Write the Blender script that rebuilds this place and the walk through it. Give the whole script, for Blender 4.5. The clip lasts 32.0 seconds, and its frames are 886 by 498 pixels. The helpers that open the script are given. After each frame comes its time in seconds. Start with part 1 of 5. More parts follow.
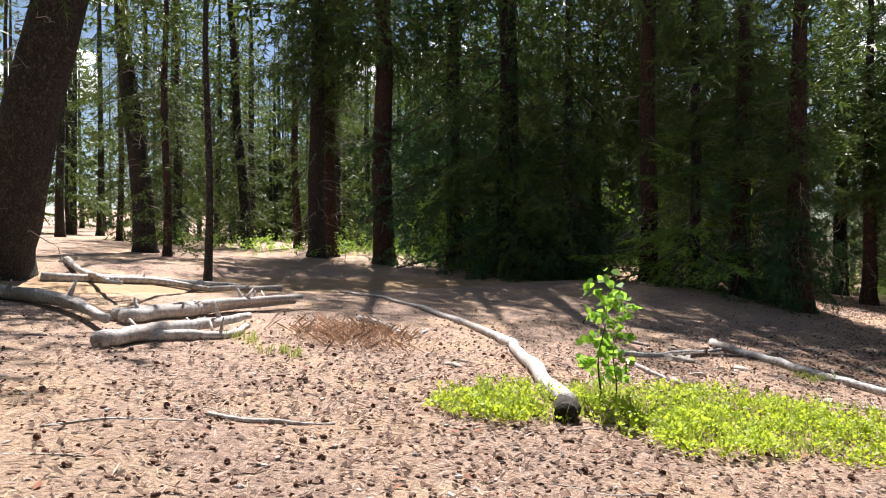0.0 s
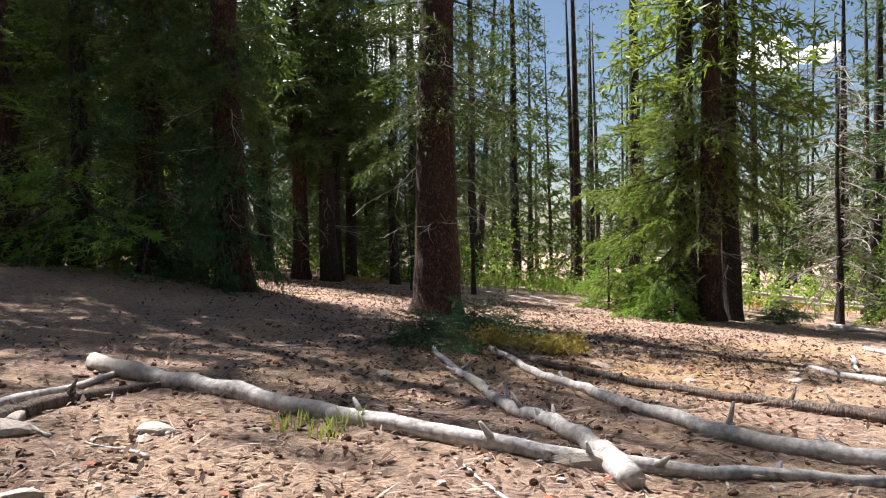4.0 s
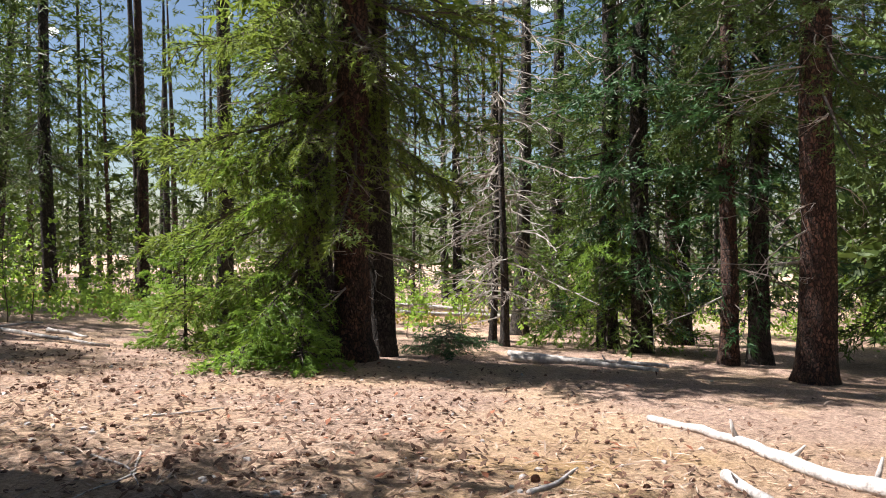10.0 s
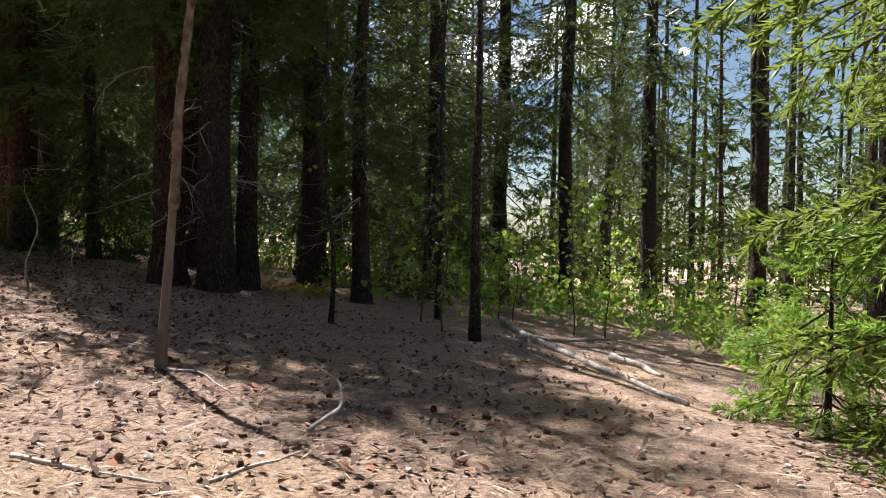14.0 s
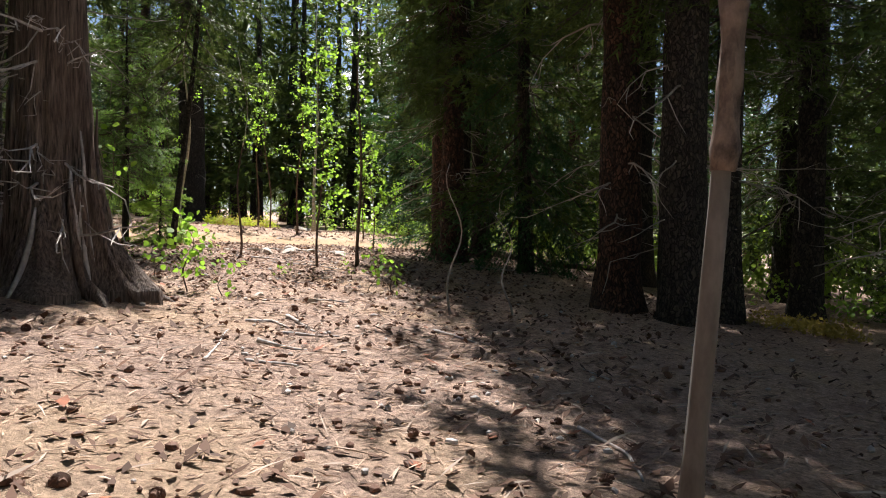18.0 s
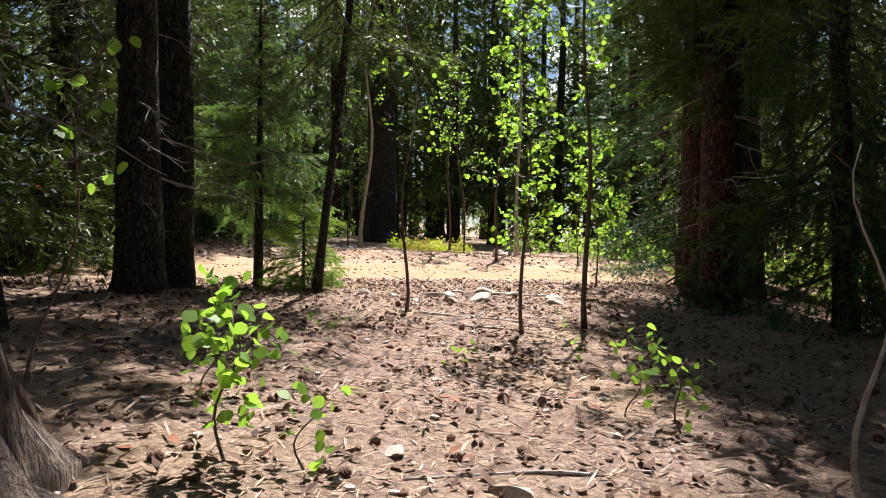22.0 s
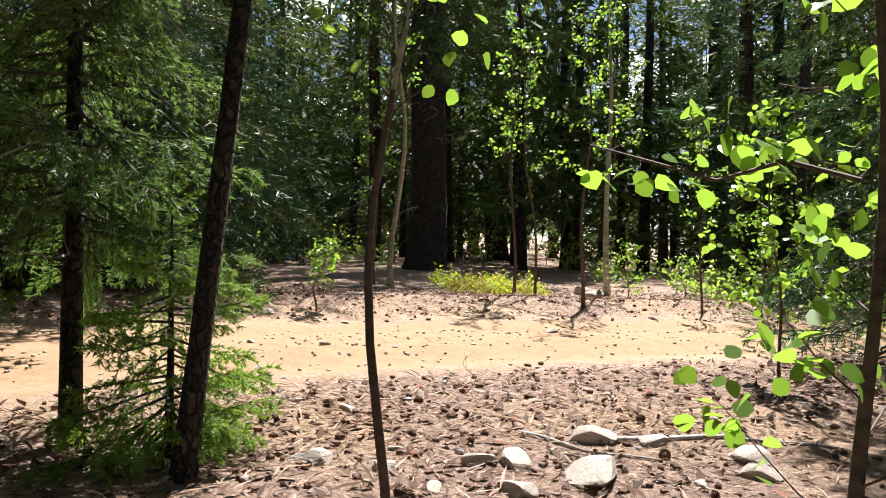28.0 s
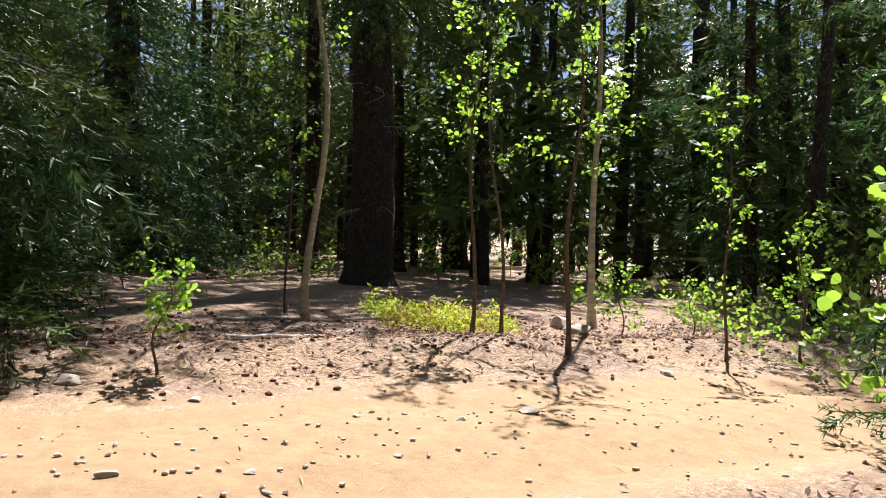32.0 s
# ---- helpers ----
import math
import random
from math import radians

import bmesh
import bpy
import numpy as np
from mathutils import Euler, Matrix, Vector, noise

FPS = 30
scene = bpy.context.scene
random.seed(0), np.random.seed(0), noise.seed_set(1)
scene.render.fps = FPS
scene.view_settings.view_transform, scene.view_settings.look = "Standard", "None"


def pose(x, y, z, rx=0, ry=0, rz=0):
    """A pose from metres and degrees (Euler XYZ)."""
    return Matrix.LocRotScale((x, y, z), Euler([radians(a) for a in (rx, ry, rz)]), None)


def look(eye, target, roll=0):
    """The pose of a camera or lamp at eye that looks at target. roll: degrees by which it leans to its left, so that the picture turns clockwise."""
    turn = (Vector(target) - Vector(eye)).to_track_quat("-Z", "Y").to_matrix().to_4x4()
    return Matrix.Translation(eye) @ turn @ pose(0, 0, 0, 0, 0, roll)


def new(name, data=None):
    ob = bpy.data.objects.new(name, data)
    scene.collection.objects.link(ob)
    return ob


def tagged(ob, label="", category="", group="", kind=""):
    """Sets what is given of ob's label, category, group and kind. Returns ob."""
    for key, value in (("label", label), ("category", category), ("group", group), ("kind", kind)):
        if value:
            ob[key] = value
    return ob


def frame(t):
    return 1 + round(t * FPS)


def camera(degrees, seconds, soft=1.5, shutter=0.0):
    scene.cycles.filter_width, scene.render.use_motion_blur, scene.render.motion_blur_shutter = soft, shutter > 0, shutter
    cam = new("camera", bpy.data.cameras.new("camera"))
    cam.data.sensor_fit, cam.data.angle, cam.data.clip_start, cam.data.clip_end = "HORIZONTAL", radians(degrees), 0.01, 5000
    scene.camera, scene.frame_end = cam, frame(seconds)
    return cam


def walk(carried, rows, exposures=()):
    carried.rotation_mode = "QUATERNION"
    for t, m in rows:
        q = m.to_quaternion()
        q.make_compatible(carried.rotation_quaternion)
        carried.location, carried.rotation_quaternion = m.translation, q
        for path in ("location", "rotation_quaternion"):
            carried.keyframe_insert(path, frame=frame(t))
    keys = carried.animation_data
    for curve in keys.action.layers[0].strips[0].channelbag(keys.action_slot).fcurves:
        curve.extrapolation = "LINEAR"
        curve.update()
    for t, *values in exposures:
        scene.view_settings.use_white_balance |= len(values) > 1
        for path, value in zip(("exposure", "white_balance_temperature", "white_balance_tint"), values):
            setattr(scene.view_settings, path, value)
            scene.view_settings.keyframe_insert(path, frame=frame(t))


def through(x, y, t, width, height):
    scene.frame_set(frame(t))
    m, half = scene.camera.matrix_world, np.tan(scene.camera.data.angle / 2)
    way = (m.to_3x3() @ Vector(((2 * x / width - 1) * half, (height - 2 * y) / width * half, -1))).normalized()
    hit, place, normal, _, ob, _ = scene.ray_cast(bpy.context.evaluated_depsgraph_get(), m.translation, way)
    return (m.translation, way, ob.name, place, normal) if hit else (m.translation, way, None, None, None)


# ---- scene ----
import itertools

EXPO = 1.46

# the camera and its walk: seconds, place, turn
cam = camera(60.31, 32.0, soft=1.0)
ROWS = [
    (0.0, 1.010, 0.571, 1.549, 89.31, -0.01, 4.41),
    (0.5, 1.079, 1.471, 1.415, 89.23, -0.05, 3.01),
    (1.0, 1.177, 2.352, 1.130, 89.21, 0.03, 1.04),
    (1.5, 1.397, 3.274, 0.998, 89.10, 0.2, -4.51),
    (2.0, 1.673, 4.327, 0.978, 88.84, 0.31, -12.21),
    (2.5, 1.885, 5.232, 0.968, 88.71, 0.33, -18.45),
    (3.0, 2.237, 6.050, 0.974, 88.75, 0.38, -24.89),
    (3.5, 2.682, 6.856, 0.817, 88.41, 0.62, -30.36),
    (4.0, 3.186, 7.659, 0.801, 88.26, 0.97, -37.78),
    (4.5, 3.731, 8.356, 0.720, 88.36, 1.68, -47.61),
    (6.5, 5.433, 10.157, 0.620, 88.41, 0.81, -59.69),
    (7.0, 5.885, 10.610, 0.638, 88.40, 0.69, -59.22),
    (7.5, 6.338, 10.902, 0.628, 88.47, 0.70, -58.96),
    (8.0, 6.785, 11.286, 0.648, 88.47, 0.56, -58.97),
    (8.5, 7.356, 11.682, 0.710, 88.25, 0.45, -65.01),
    (9.0, 8.020, 12.088, 0.543, 88.00, 0.31, -68.80),
    (9.5, 8.615, 12.425, 0.490, 88.00, 0.13, -68.96),
    (10.0, 9.226, 12.633, 0.473, 88.07, 0.21, -68.40),
    (10.5, 10.011, 12.871, 0.324, 87.85, 0.16, -67.85),
    (11.0, 10.749, 13.197, 0.409, 87.85, 0.10, -65.83),
    (11.5, 11.361, 13.541, 0.431, 88.05, -0.01, -63.62),
    (12.0, 11.811, 13.779, 0.348, 88.31, -0.06, -62.02),
    (12.5, 12.303, 14.168, 0.241, 88.33, -0.18, -58.27),
    (13.0, 12.758, 14.806, 0.197, 88.31, -0.67, -49.03),
    (13.5, 13.096, 15.570, 0.190, 88.21, -0.75, -36.93),
    (14.0, 13.251, 16.314, 0.151, 88.48, -0.85, -24.22),
    (14.5, 13.308, 16.927, 0.115, 88.66, -0.89, -15.03),
    (15.0, 13.355, 17.283, 0.080, 89.02, -0.84, -10.08),
    (15.5, 13.475, 17.602, -0.063, 89.22, -0.65, -5.61),
    (17.5, 13.295, 19.426, 0.041, 88.95, -0.69, 3.79),
    (18.0, 13.155, 19.903, 0.055, 89.08, -0.76, 6.27),
    (18.5, 13.110, 20.361, 0.043, 89.28, -0.56, 7.18),
    (19.0, 12.982, 20.890, 0.071, 89.25, -0.47, 7.69),
    (19.5, 12.787, 21.425, 0.061, 89.27, -0.54, 8.94),
    (20.0, 12.637, 21.890, 0.039, 89.48, -0.43, 11.13),
    (20.5, 12.510, 22.392, 0.083, 89.63, -0.31, 14.15),
    (21.0, 12.333, 22.939, 0.172, 89.58, -0.52, 16.93),
    (21.5, 12.170, 23.415, 0.285, 89.72, -0.53, 18.43),
    (22.0, 12.014, 23.921, 0.354, 89.87, -0.52, 21.40),
    (22.5, 11.846, 24.364, 0.463, 89.87, -0.67, 24.03),
    (23.0, 11.707, 24.720, 0.551, 90.06, -0.90, 24.76),
    (23.5, 11.594, 25.146, 0.618, 90.12, -0.75, 25.17),
    (24.0, 11.437, 25.537, 0.703, 90.14, -0.79, 25.67),
    (24.5, 11.297, 25.852, 0.719, 90.32, -0.79, 25.99),
    (25.0, 11.206, 26.193, 0.719, 90.36, -0.60, 26.31),
    (25.5, 11.041, 26.475, 0.726, 90.51, -0.60, 26.43),
    (27.5, 10.404, 28.133, 0.774, 90.62, -0.36, 26.09),
    (28.0, 10.196, 28.625, 0.808, 90.64, -0.27, 26.17),
    (28.5, 9.952, 29.041, 0.855, 90.56, -0.44, 26.13),
    (29.0, 9.754, 29.428, 0.891, 90.50, -0.50, 26.09),
    (29.5, 9.585, 29.845, 0.917, 90.47, -0.55, 25.91),
    (30.0, 9.409, 30.276, 0.960, 90.43, -0.67, 25.69),
    (30.5, 9.272, 30.665, 1.010, 90.44, -0.67, 25.35),
    (31.0, 9.226, 31.057, 1.037, 90.67, -0.54, 24.06),
    (31.5, 9.157, 31.347, 1.052, 90.75, -0.67, 23.50),
    (32.0, 9.049, 31.685, 1.073, 90.72, -1.01, 23.25),
]
walk(cam, [(t, pose(x, y, z, rx, ry, rz)) for t, x, y, z, rx, ry, rz in ROWS], [(0, EXPO), (32, EXPO)])

# ---- light ----
SUN_FROM = Vector((-0.07, 0.52, 0.85))
world = bpy.data.worlds.new("sky")
scene.world = world
world.use_nodes = True
wn = world.node_tree.nodes
sky = wn.new("ShaderNodeTexSky")
sky.sky_type, sky.sun_disc, sky.altitude = "NISHITA", False, 1000
sky.sun_elevation, sky.sun_rotation = math.asin(SUN_FROM.normalized().z), math.atan2(SUN_FROM.x, SUN_FROM.y)
world.node_tree.links.new(sky.outputs["Color"], wn["Background"].inputs["Color"])
wn["Background"].inputs["Strength"].default_value = 0.040
sun_data = bpy.data.lights.new("sun", "SUN")
sun_data.energy, sun_data.angle, sun_data.color = 5.0, radians(0.6), (1.0, 0.96, 0.92)
sun = new("sun", sun_data)
sun.matrix_world = look(SUN_FROM * 50, (0, 0, 0))


# ---- materials ----
def nodes_of(name):
    m = bpy.data.materials.new(name)
    m.use_nodes = True
    nt = m.node_tree
    return m, nt, nt.nodes["Principled BSDF"], nt.nodes.new, nt.links.new


def mix_colours(nt, factor, a, b):
    n = nt.nodes.new("ShaderNodeMix")
    n.data_type = "RGBA"
    nt.links.new(factor, n.inputs[0])
    for k, v in ((6, a), (7, b)):
        if isinstance(v, tuple):
            n.inputs[k].default_value = (*v, 1)
        else:
            nt.links.new(v, n.inputs[k])
    return n.outputs[2]


def noise_of(nt, scale, detail=4.0, stretch=None, rough=0.6, space="Object"):
    co = nt.nodes.new("ShaderNodeTexCoord")
    src = co.outputs[space]
    if stretch:
        mp = nt.nodes.new("ShaderNodeMapping")
        mp.inputs["Scale"].default_value = stretch
        nt.links.new(src, mp.inputs[0])
        src = mp.outputs[0]
    n = nt.nodes.new("ShaderNodeTexNoise")
    n.inputs["Scale"].default_value, n.inputs["Detail"].default_value, n.inputs["Roughness"].default_value = scale, detail, rough
    nt.links.new(src, n.inputs["Vector"])
    return n.outputs["Fac"]


def steps(nt, src, lo, hi):
    r = nt.nodes.new("ShaderNodeMapRange")
    r.inputs[1].default_value, r.inputs[2].default_value = lo, hi
    nt.links.new(src, r.inputs[0])
    return r.outputs[0]


def bump(nt, bsdf, src, strength, distance=0.02):
    b = nt.nodes.new("ShaderNodeBump")
    b.inputs["Strength"].default_value, b.inputs["Distance"].default_value = strength, distance
    nt.links.new(src, b.inputs["Height"])
    nt.links.new(b.outputs[0], bsdf.inputs["Normal"])


def surface(name, dark, light, scale=8.0, stretch=None, rough=0.85, relief=0.5, depth=0.02, speck=None, metal=0.0, space="Object"):
    """Two tones mixed by coarse and fine noise, with relief."""
    m, nt, bsdf, _, link = nodes_of(name)
    fine = noise_of(nt, scale, 5.0, stretch, 0.65, space)
    coarse = noise_of(nt, scale * 0.13, 3.0, None, 0.5, space)
    col = mix_colours(nt, steps(nt, fine, 0.33, 0.67), dark, light)
    mid = tuple(0.5 * (a + b) for a, b in zip(dark, light))
    col = mix_colours(nt, steps(nt, coarse, 0.45, 0.8), col, speck or mid)
    link(col, bsdf.inputs["Base Color"])
    bsdf.inputs["Roughness"].default_value, bsdf.inputs["Metallic"].default_value = rough, metal
    if relief:
        bump(nt, bsdf, fine, relief, depth)
    return m


def leaf_material(name, dark, light, through, share=0.45, rough=0.5, scale=1.3):
    """Leaves and needles: two greens, varied from piece to piece, that let light through."""
    m, nt, bsdf, node, link = nodes_of(name)
    geo = node("ShaderNodeNewGeometry")
    patch = noise_of(nt, scale, 2.0)
    blend = node("ShaderNodeMath")
    blend.operation, blend.use_clamp = "MULTIPLY_ADD", True
    link(geo.outputs["Random Per Island"], blend.inputs[0])
    blend.inputs[1].default_value = 0.6
    link(steps(nt, patch, 0.25, 1.3), blend.inputs[2])
    col = mix_colours(nt, blend.outputs[0], dark, light)
    link(col, bsdf.inputs["Base Color"])
    bsdf.inputs["Roughness"].default_value, bsdf.inputs["Specular IOR Level"].default_value = rough, 0.25
    tr = node("ShaderNodeBsdfTranslucent")
    tint = node("ShaderNodeMix")
    tint.data_type, tint.blend_type = "RGBA", "MIX"
    tint.inputs[0].default_value = 0.6
    link(col, tint.inputs[6])
    tint.inputs[7].default_value = (*through, 1)
    link(tint.outputs[2], tr.inputs["Color"])
    mx = node("ShaderNodeMixShader")
    mx.inputs[0].default_value = share
    link(bsdf.outputs[0], mx.inputs[1])
    link(tr.outputs[0], mx.inputs[2])
    link(mx.outputs[0], nt.nodes["Material Output"].inputs["Surface"])
    return m


def bark(name, crack, dark, light, worn):
    """Scaly conifer bark: small uneven plates with dark cracks between them, worn patches, relief."""
    m, nt, bsdf, node, link = nodes_of(name)
    co = node("ShaderNodeTexCoord")
    mp = node("ShaderNodeMapping")
    mp.inputs["Scale"].default_value = (26, 26, 11)
    warp = node("ShaderNodeMix")
    warp.data_type, warp.blend_type = "RGBA", "ADD"
    warp.inputs[0].default_value = 0.12
    wob = node("ShaderNodeTexNoise")
    wob.inputs["Scale"].default_value = 9.0
    link(co.outputs["Object"], wob.inputs["Vector"])
    link(co.outputs["Object"], warp.inputs[6])
    link(wob.outputs["Color"], warp.inputs[7])
    link(warp.outputs[2], mp.inputs[0])
    cells = node("ShaderNodeTexVoronoi")
    cells.feature = "DISTANCE_TO_EDGE"
    cells.inputs["Scale"].default_value = 1.0
    link(mp.outputs[0], cells.inputs["Vector"])
    plate = node("ShaderNodeTexVoronoi")
    plate.inputs["Scale"].default_value = 1.0
    link(mp.outputs[0], plate.inputs["Vector"])
    fine = noise_of(nt, 40.0, 5.0, (1, 1, 0.5), 0.7)
    coarse = noise_of(nt, 1.6, 4.0, (1, 1, 0.5), 0.6)
    tone = node("ShaderNodeSeparateColor")
    link(plate.outputs["Color"], tone.inputs[0])
    col = mix_colours(nt, tone.outputs[0], dark, light)
    col = mix_colours(nt, steps(nt, fine, 0.45, 0.75), col, dark)
    col = mix_colours(nt, steps(nt, coarse, 0.45, 0.75), col, worn)
    edge = steps(nt, cells.outputs["Distance"], 0.0, 0.16)
    col = mix_colours(nt, edge, crack, col)
    link(col, bsdf.inputs["Base Color"])
    bsdf.inputs["Roughness"].default_value = 0.92
    high = node("ShaderNodeMath")
    high.operation = "MULTIPLY_ADD"
    link(fine, high.inputs[0])
    high.inputs[1].default_value = 0.4
    link(edge, high.inputs[2])
    bump(nt, bsdf, high.outputs[0], 1.0, 0.03)
    return m


BARK_RED = bark("bark_red", (0.010, 0.006, 0.005), (0.045, 0.022, 0.016), (0.17, 0.080, 0.055), (0.075, 0.050, 0.040))
BARK_GREY = bark("bark_grey", (0.008, 0.006, 0.006), (0.030, 0.023, 0.020), (0.105, 0.082, 0.070), (0.060, 0.048, 0.042))
BARK_ASPEN = surface("bark_aspen", (0.24, 0.22, 0.17), (0.50, 0.48, 0.40), 6.0, (1.0, 1.0, 3.0), 0.75, 0.3, 0.005, (0.12, 0.10, 0.08))
BARK_SAPLING = surface("bark_sapling", (0.05, 0.032, 0.025), (0.16, 0.11, 0.085), 18.0, (1, 1, 2), 0.8, 0.4, 0.004)
DEAD_WOOD = surface("dead_wood", (0.22, 0.20, 0.195), (0.62, 0.58, 0.56), 9.0, (2, 2, 2), 0.85, 0.7, 0.012, (0.30, 0.25, 0.22))
DEAD_TWIG = surface("dead_twig", (0.16, 0.135, 0.12), (0.42, 0.38, 0.35), 5.0, None, 0.9, 0.0)
CHARRED_HOLLOW = surface("charred_hollow_wood", (0.008, 0.007, 0.006), (0.05, 0.038, 0.03), 14.0, None, 0.95, 1.0, 0.03)
STUMP_WOOD = surface("stump_wood", (0.016, 0.011, 0.009), (0.34, 0.26, 0.22), 14.0, (4, 4, 0.25), 0.9, 1.0, 0.05, (0.12, 0.075, 0.055))
TWIG_WOOD = surface("twig_wood", (0.035, 0.026, 0.022), (0.12, 0.095, 0.08), 6.0, None, 0.9, 0.0)
STONE = surface("stone", (0.26, 0.22, 0.19), (0.60, 0.53, 0.47), 14.0, None, 0.9, 0.6, 0.012, (0.34, 0.27, 0.22))
CONE = surface("cone_scales", (0.055, 0.028, 0.018), (0.19, 0.09, 0.055), 30.0, None, 0.8, 0.5, 0.004)
BARK_CHIP = surface("bark_chip", (0.10, 0.035, 0.018), (0.33, 0.11, 0.05), 20.0, None, 0.85, 0.4, 0.004)
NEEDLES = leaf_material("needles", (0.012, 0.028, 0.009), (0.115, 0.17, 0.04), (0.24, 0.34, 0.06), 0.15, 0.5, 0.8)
# lighter, yellower copy of the needles: sunlight is put into its colour
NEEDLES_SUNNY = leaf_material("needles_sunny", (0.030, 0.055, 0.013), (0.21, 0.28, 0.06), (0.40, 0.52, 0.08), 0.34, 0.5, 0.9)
NEEDLES_FIR = leaf_material("needles_fir", (0.025, 0.065, 0.022), (0.19, 0.34, 0.09), (0.32, 0.52, 0.09), 0.33, 0.45, 1.5)
NEEDLES_BLUE = leaf_material("needles_blue", (0.012, 0.034, 0.016), (0.075, 0.16, 0.06), (0.14, 0.30, 0.08), 0.13, 0.45, 0.8)
NEEDLES_FAR = leaf_material("needles_far", (0.014, 0.032, 0.011), (0.11, 0.16, 0.04), (0.24, 0.33, 0.07), 0.18, 0.6, 0.35)
# young growth, brightened further so that its colour carries the sunlight
NEEDLES_YOUNG_SUNLIT = leaf_material("needles_young_sunlit", (0.06, 0.15, 0.025), (0.24, 0.37, 0.07), (0.38, 0.55, 0.07), 0.40, 0.45, 2.0)
ASPEN_LEAF = leaf_material("aspen_leaf", (0.07, 0.18, 0.03), (0.19, 0.34, 0.07), (0.45, 0.72, 0.06), 0.5, 0.35, 3.0)
SHRUB_LEAF = leaf_material("shrub_leaf", (0.14, 0.22, 0.02), (0.42, 0.50, 0.06), (0.70, 0.80, 0.06), 0.45, 0.5, 2.0)
UNDERBRUSH = leaf_material("underbrush", (0.09, 0.19, 0.03), (0.24, 0.38, 0.07), (0.50, 0.70, 0.10), 0.5, 0.5, 0.8)
YELLOW_LEAF = leaf_material("yellow_leaf", (0.26, 0.20, 0.05), (0.45, 0.36, 0.10), (0.55, 0.46, 0.10), 0.35, 0.6, 2.0)
LITTER = leaf_material("litter", (0.15, 0.085, 0.058), (0.68, 0.47, 0.34), (0.3, 0.2, 0.12), 0.1, 0.8, 1.5)
GRASS = leaf_material("grass_blade", (0.12, 0.20, 0.03), (0.36, 0.42, 0.10), (0.45, 0.5, 0.1), 0.4, 0.5, 3.0)


def ground_material():
    m, nt, bsdf, node, link = nodes_of("forest_floor")
    fine = noise_of(nt, 26.0, 9.0, None, 0.85)
    mid = noise_of(nt, 6.0, 5.0, None, 0.7)
    broad = noise_of(nt, 0.55, 4.0, None, 0.6)
    duff = mix_colours(nt, steps(nt, fine, 0.36, 0.64), (0.065, 0.035, 0.026), (0.76, 0.525, 0.405))
    duff = mix_colours(nt, steps(nt, mid, 0.50, 0.70), duff, (0.20, 0.115, 0.09))
    straw = mix_colours(nt, steps(nt, fine, 0.35, 0.62), (0.17, 0.10, 0.06), (0.76, 0.53, 0.36))
    duff = mix_colours(nt, steps(nt, broad, 0.46, 0.62), duff, straw)
    sand = mix_colours(nt, steps(nt, mid, 0.3, 0.7), (0.26, 0.163, 0.090), (0.385, 0.248, 0.140))
    sand = mix_colours(nt, steps(nt, fine, 0.62, 0.8), sand, (0.19, 0.122, 0.075))
    moss = mix_colours(nt, steps(nt, fine, 0.3, 0.65), (0.22, 0.12, 0.03), (0.50, 0.31, 0.09))
    at_road = node("ShaderNodeAttribute")
    at_road.attribute_name = "road"
    at_moss = node("ShaderNodeAttribute")
    at_moss.attribute_name = "moss"
    add = node("ShaderNodeMath")
    add.operation = "MULTIPLY_ADD"
    link(mid, add.inputs[0])
    add.inputs[1].default_value = 0.9
    link(at_road.outputs["Fac"], add.inputs[2])
    col = mix_colours(nt, steps(nt, add.outputs[0], 0.8, 1.1), duff, sand)
    col = mix_colours(nt, at_moss.outputs["Fac"], col, moss)
    link(col, bsdf.inputs["Base Color"])
    bsdf.inputs["Roughness"].default_value = 0.95
    high = node("ShaderNodeMath")
    high.operation = "ADD"
    link(fine, high.inputs[0])
    link(mid, high.inputs[1])
    worn = node("ShaderNodeMath")
    worn.operation = "MULTIPLY"
    link(high.outputs[0], worn.inputs[0])
    smooth_track = node("ShaderNodeMapRange")
    smooth_track.inputs[1].default_value, smooth_track.inputs[2].default_value = 0.2, 0.6
    smooth_track.inputs[3].default_value, smooth_track.inputs[4].default_value = 1.0, 0.22
    link(at_road.outputs["Fac"], smooth_track.inputs[0])
    link(smooth_track.outputs[0], worn.inputs[1])
    bump(nt, bsdf, worn.outputs[0], 1.0, 0.045)
    return m


GROUND = ground_material()


# ---- the lie of the land ----
def land(x, y):
    """Height of the smooth forest floor: it falls to the east."""
    cx, cy = min(max(x, -10.0), 30.0), min(max(y, -4.0), 44.0)
    u, v = (cx - 10) / 12, (cy - 22) / 20
    z = -0.6307 - 1.0416 * u + 0.5994 * v - 0.0147 * u * u + 0.0203 * u * v + 0.0948 * v * v - 0.0140 * u ** 3 - 0.1509 * u * u * v + 0.0644 * u * v * v - 0.1905 * v ** 3
    z += 0.45 * math.exp(-((x - 5.8) ** 2 + (y - 23.2) ** 2) / 14.0)
    return z - 0.06 * (x - cx) + 0.01 * (y - cy)


ROAD_AT, ROAD_ON, ROAD_OFF = Vector((6.75, 35.6)), Vector((0.57, 0.82)).normalized(), Vector((-0.82, 0.57)).normalized()


def road_side(x, y):
    """Metres from the middle line of the dirt road, which bends a little."""
    d = Vector((x, y)) - ROAD_AT
    s = d.dot(ROAD_ON)
    return d.dot(ROAD_OFF) + 0.010 * min(s * s, 90.0)


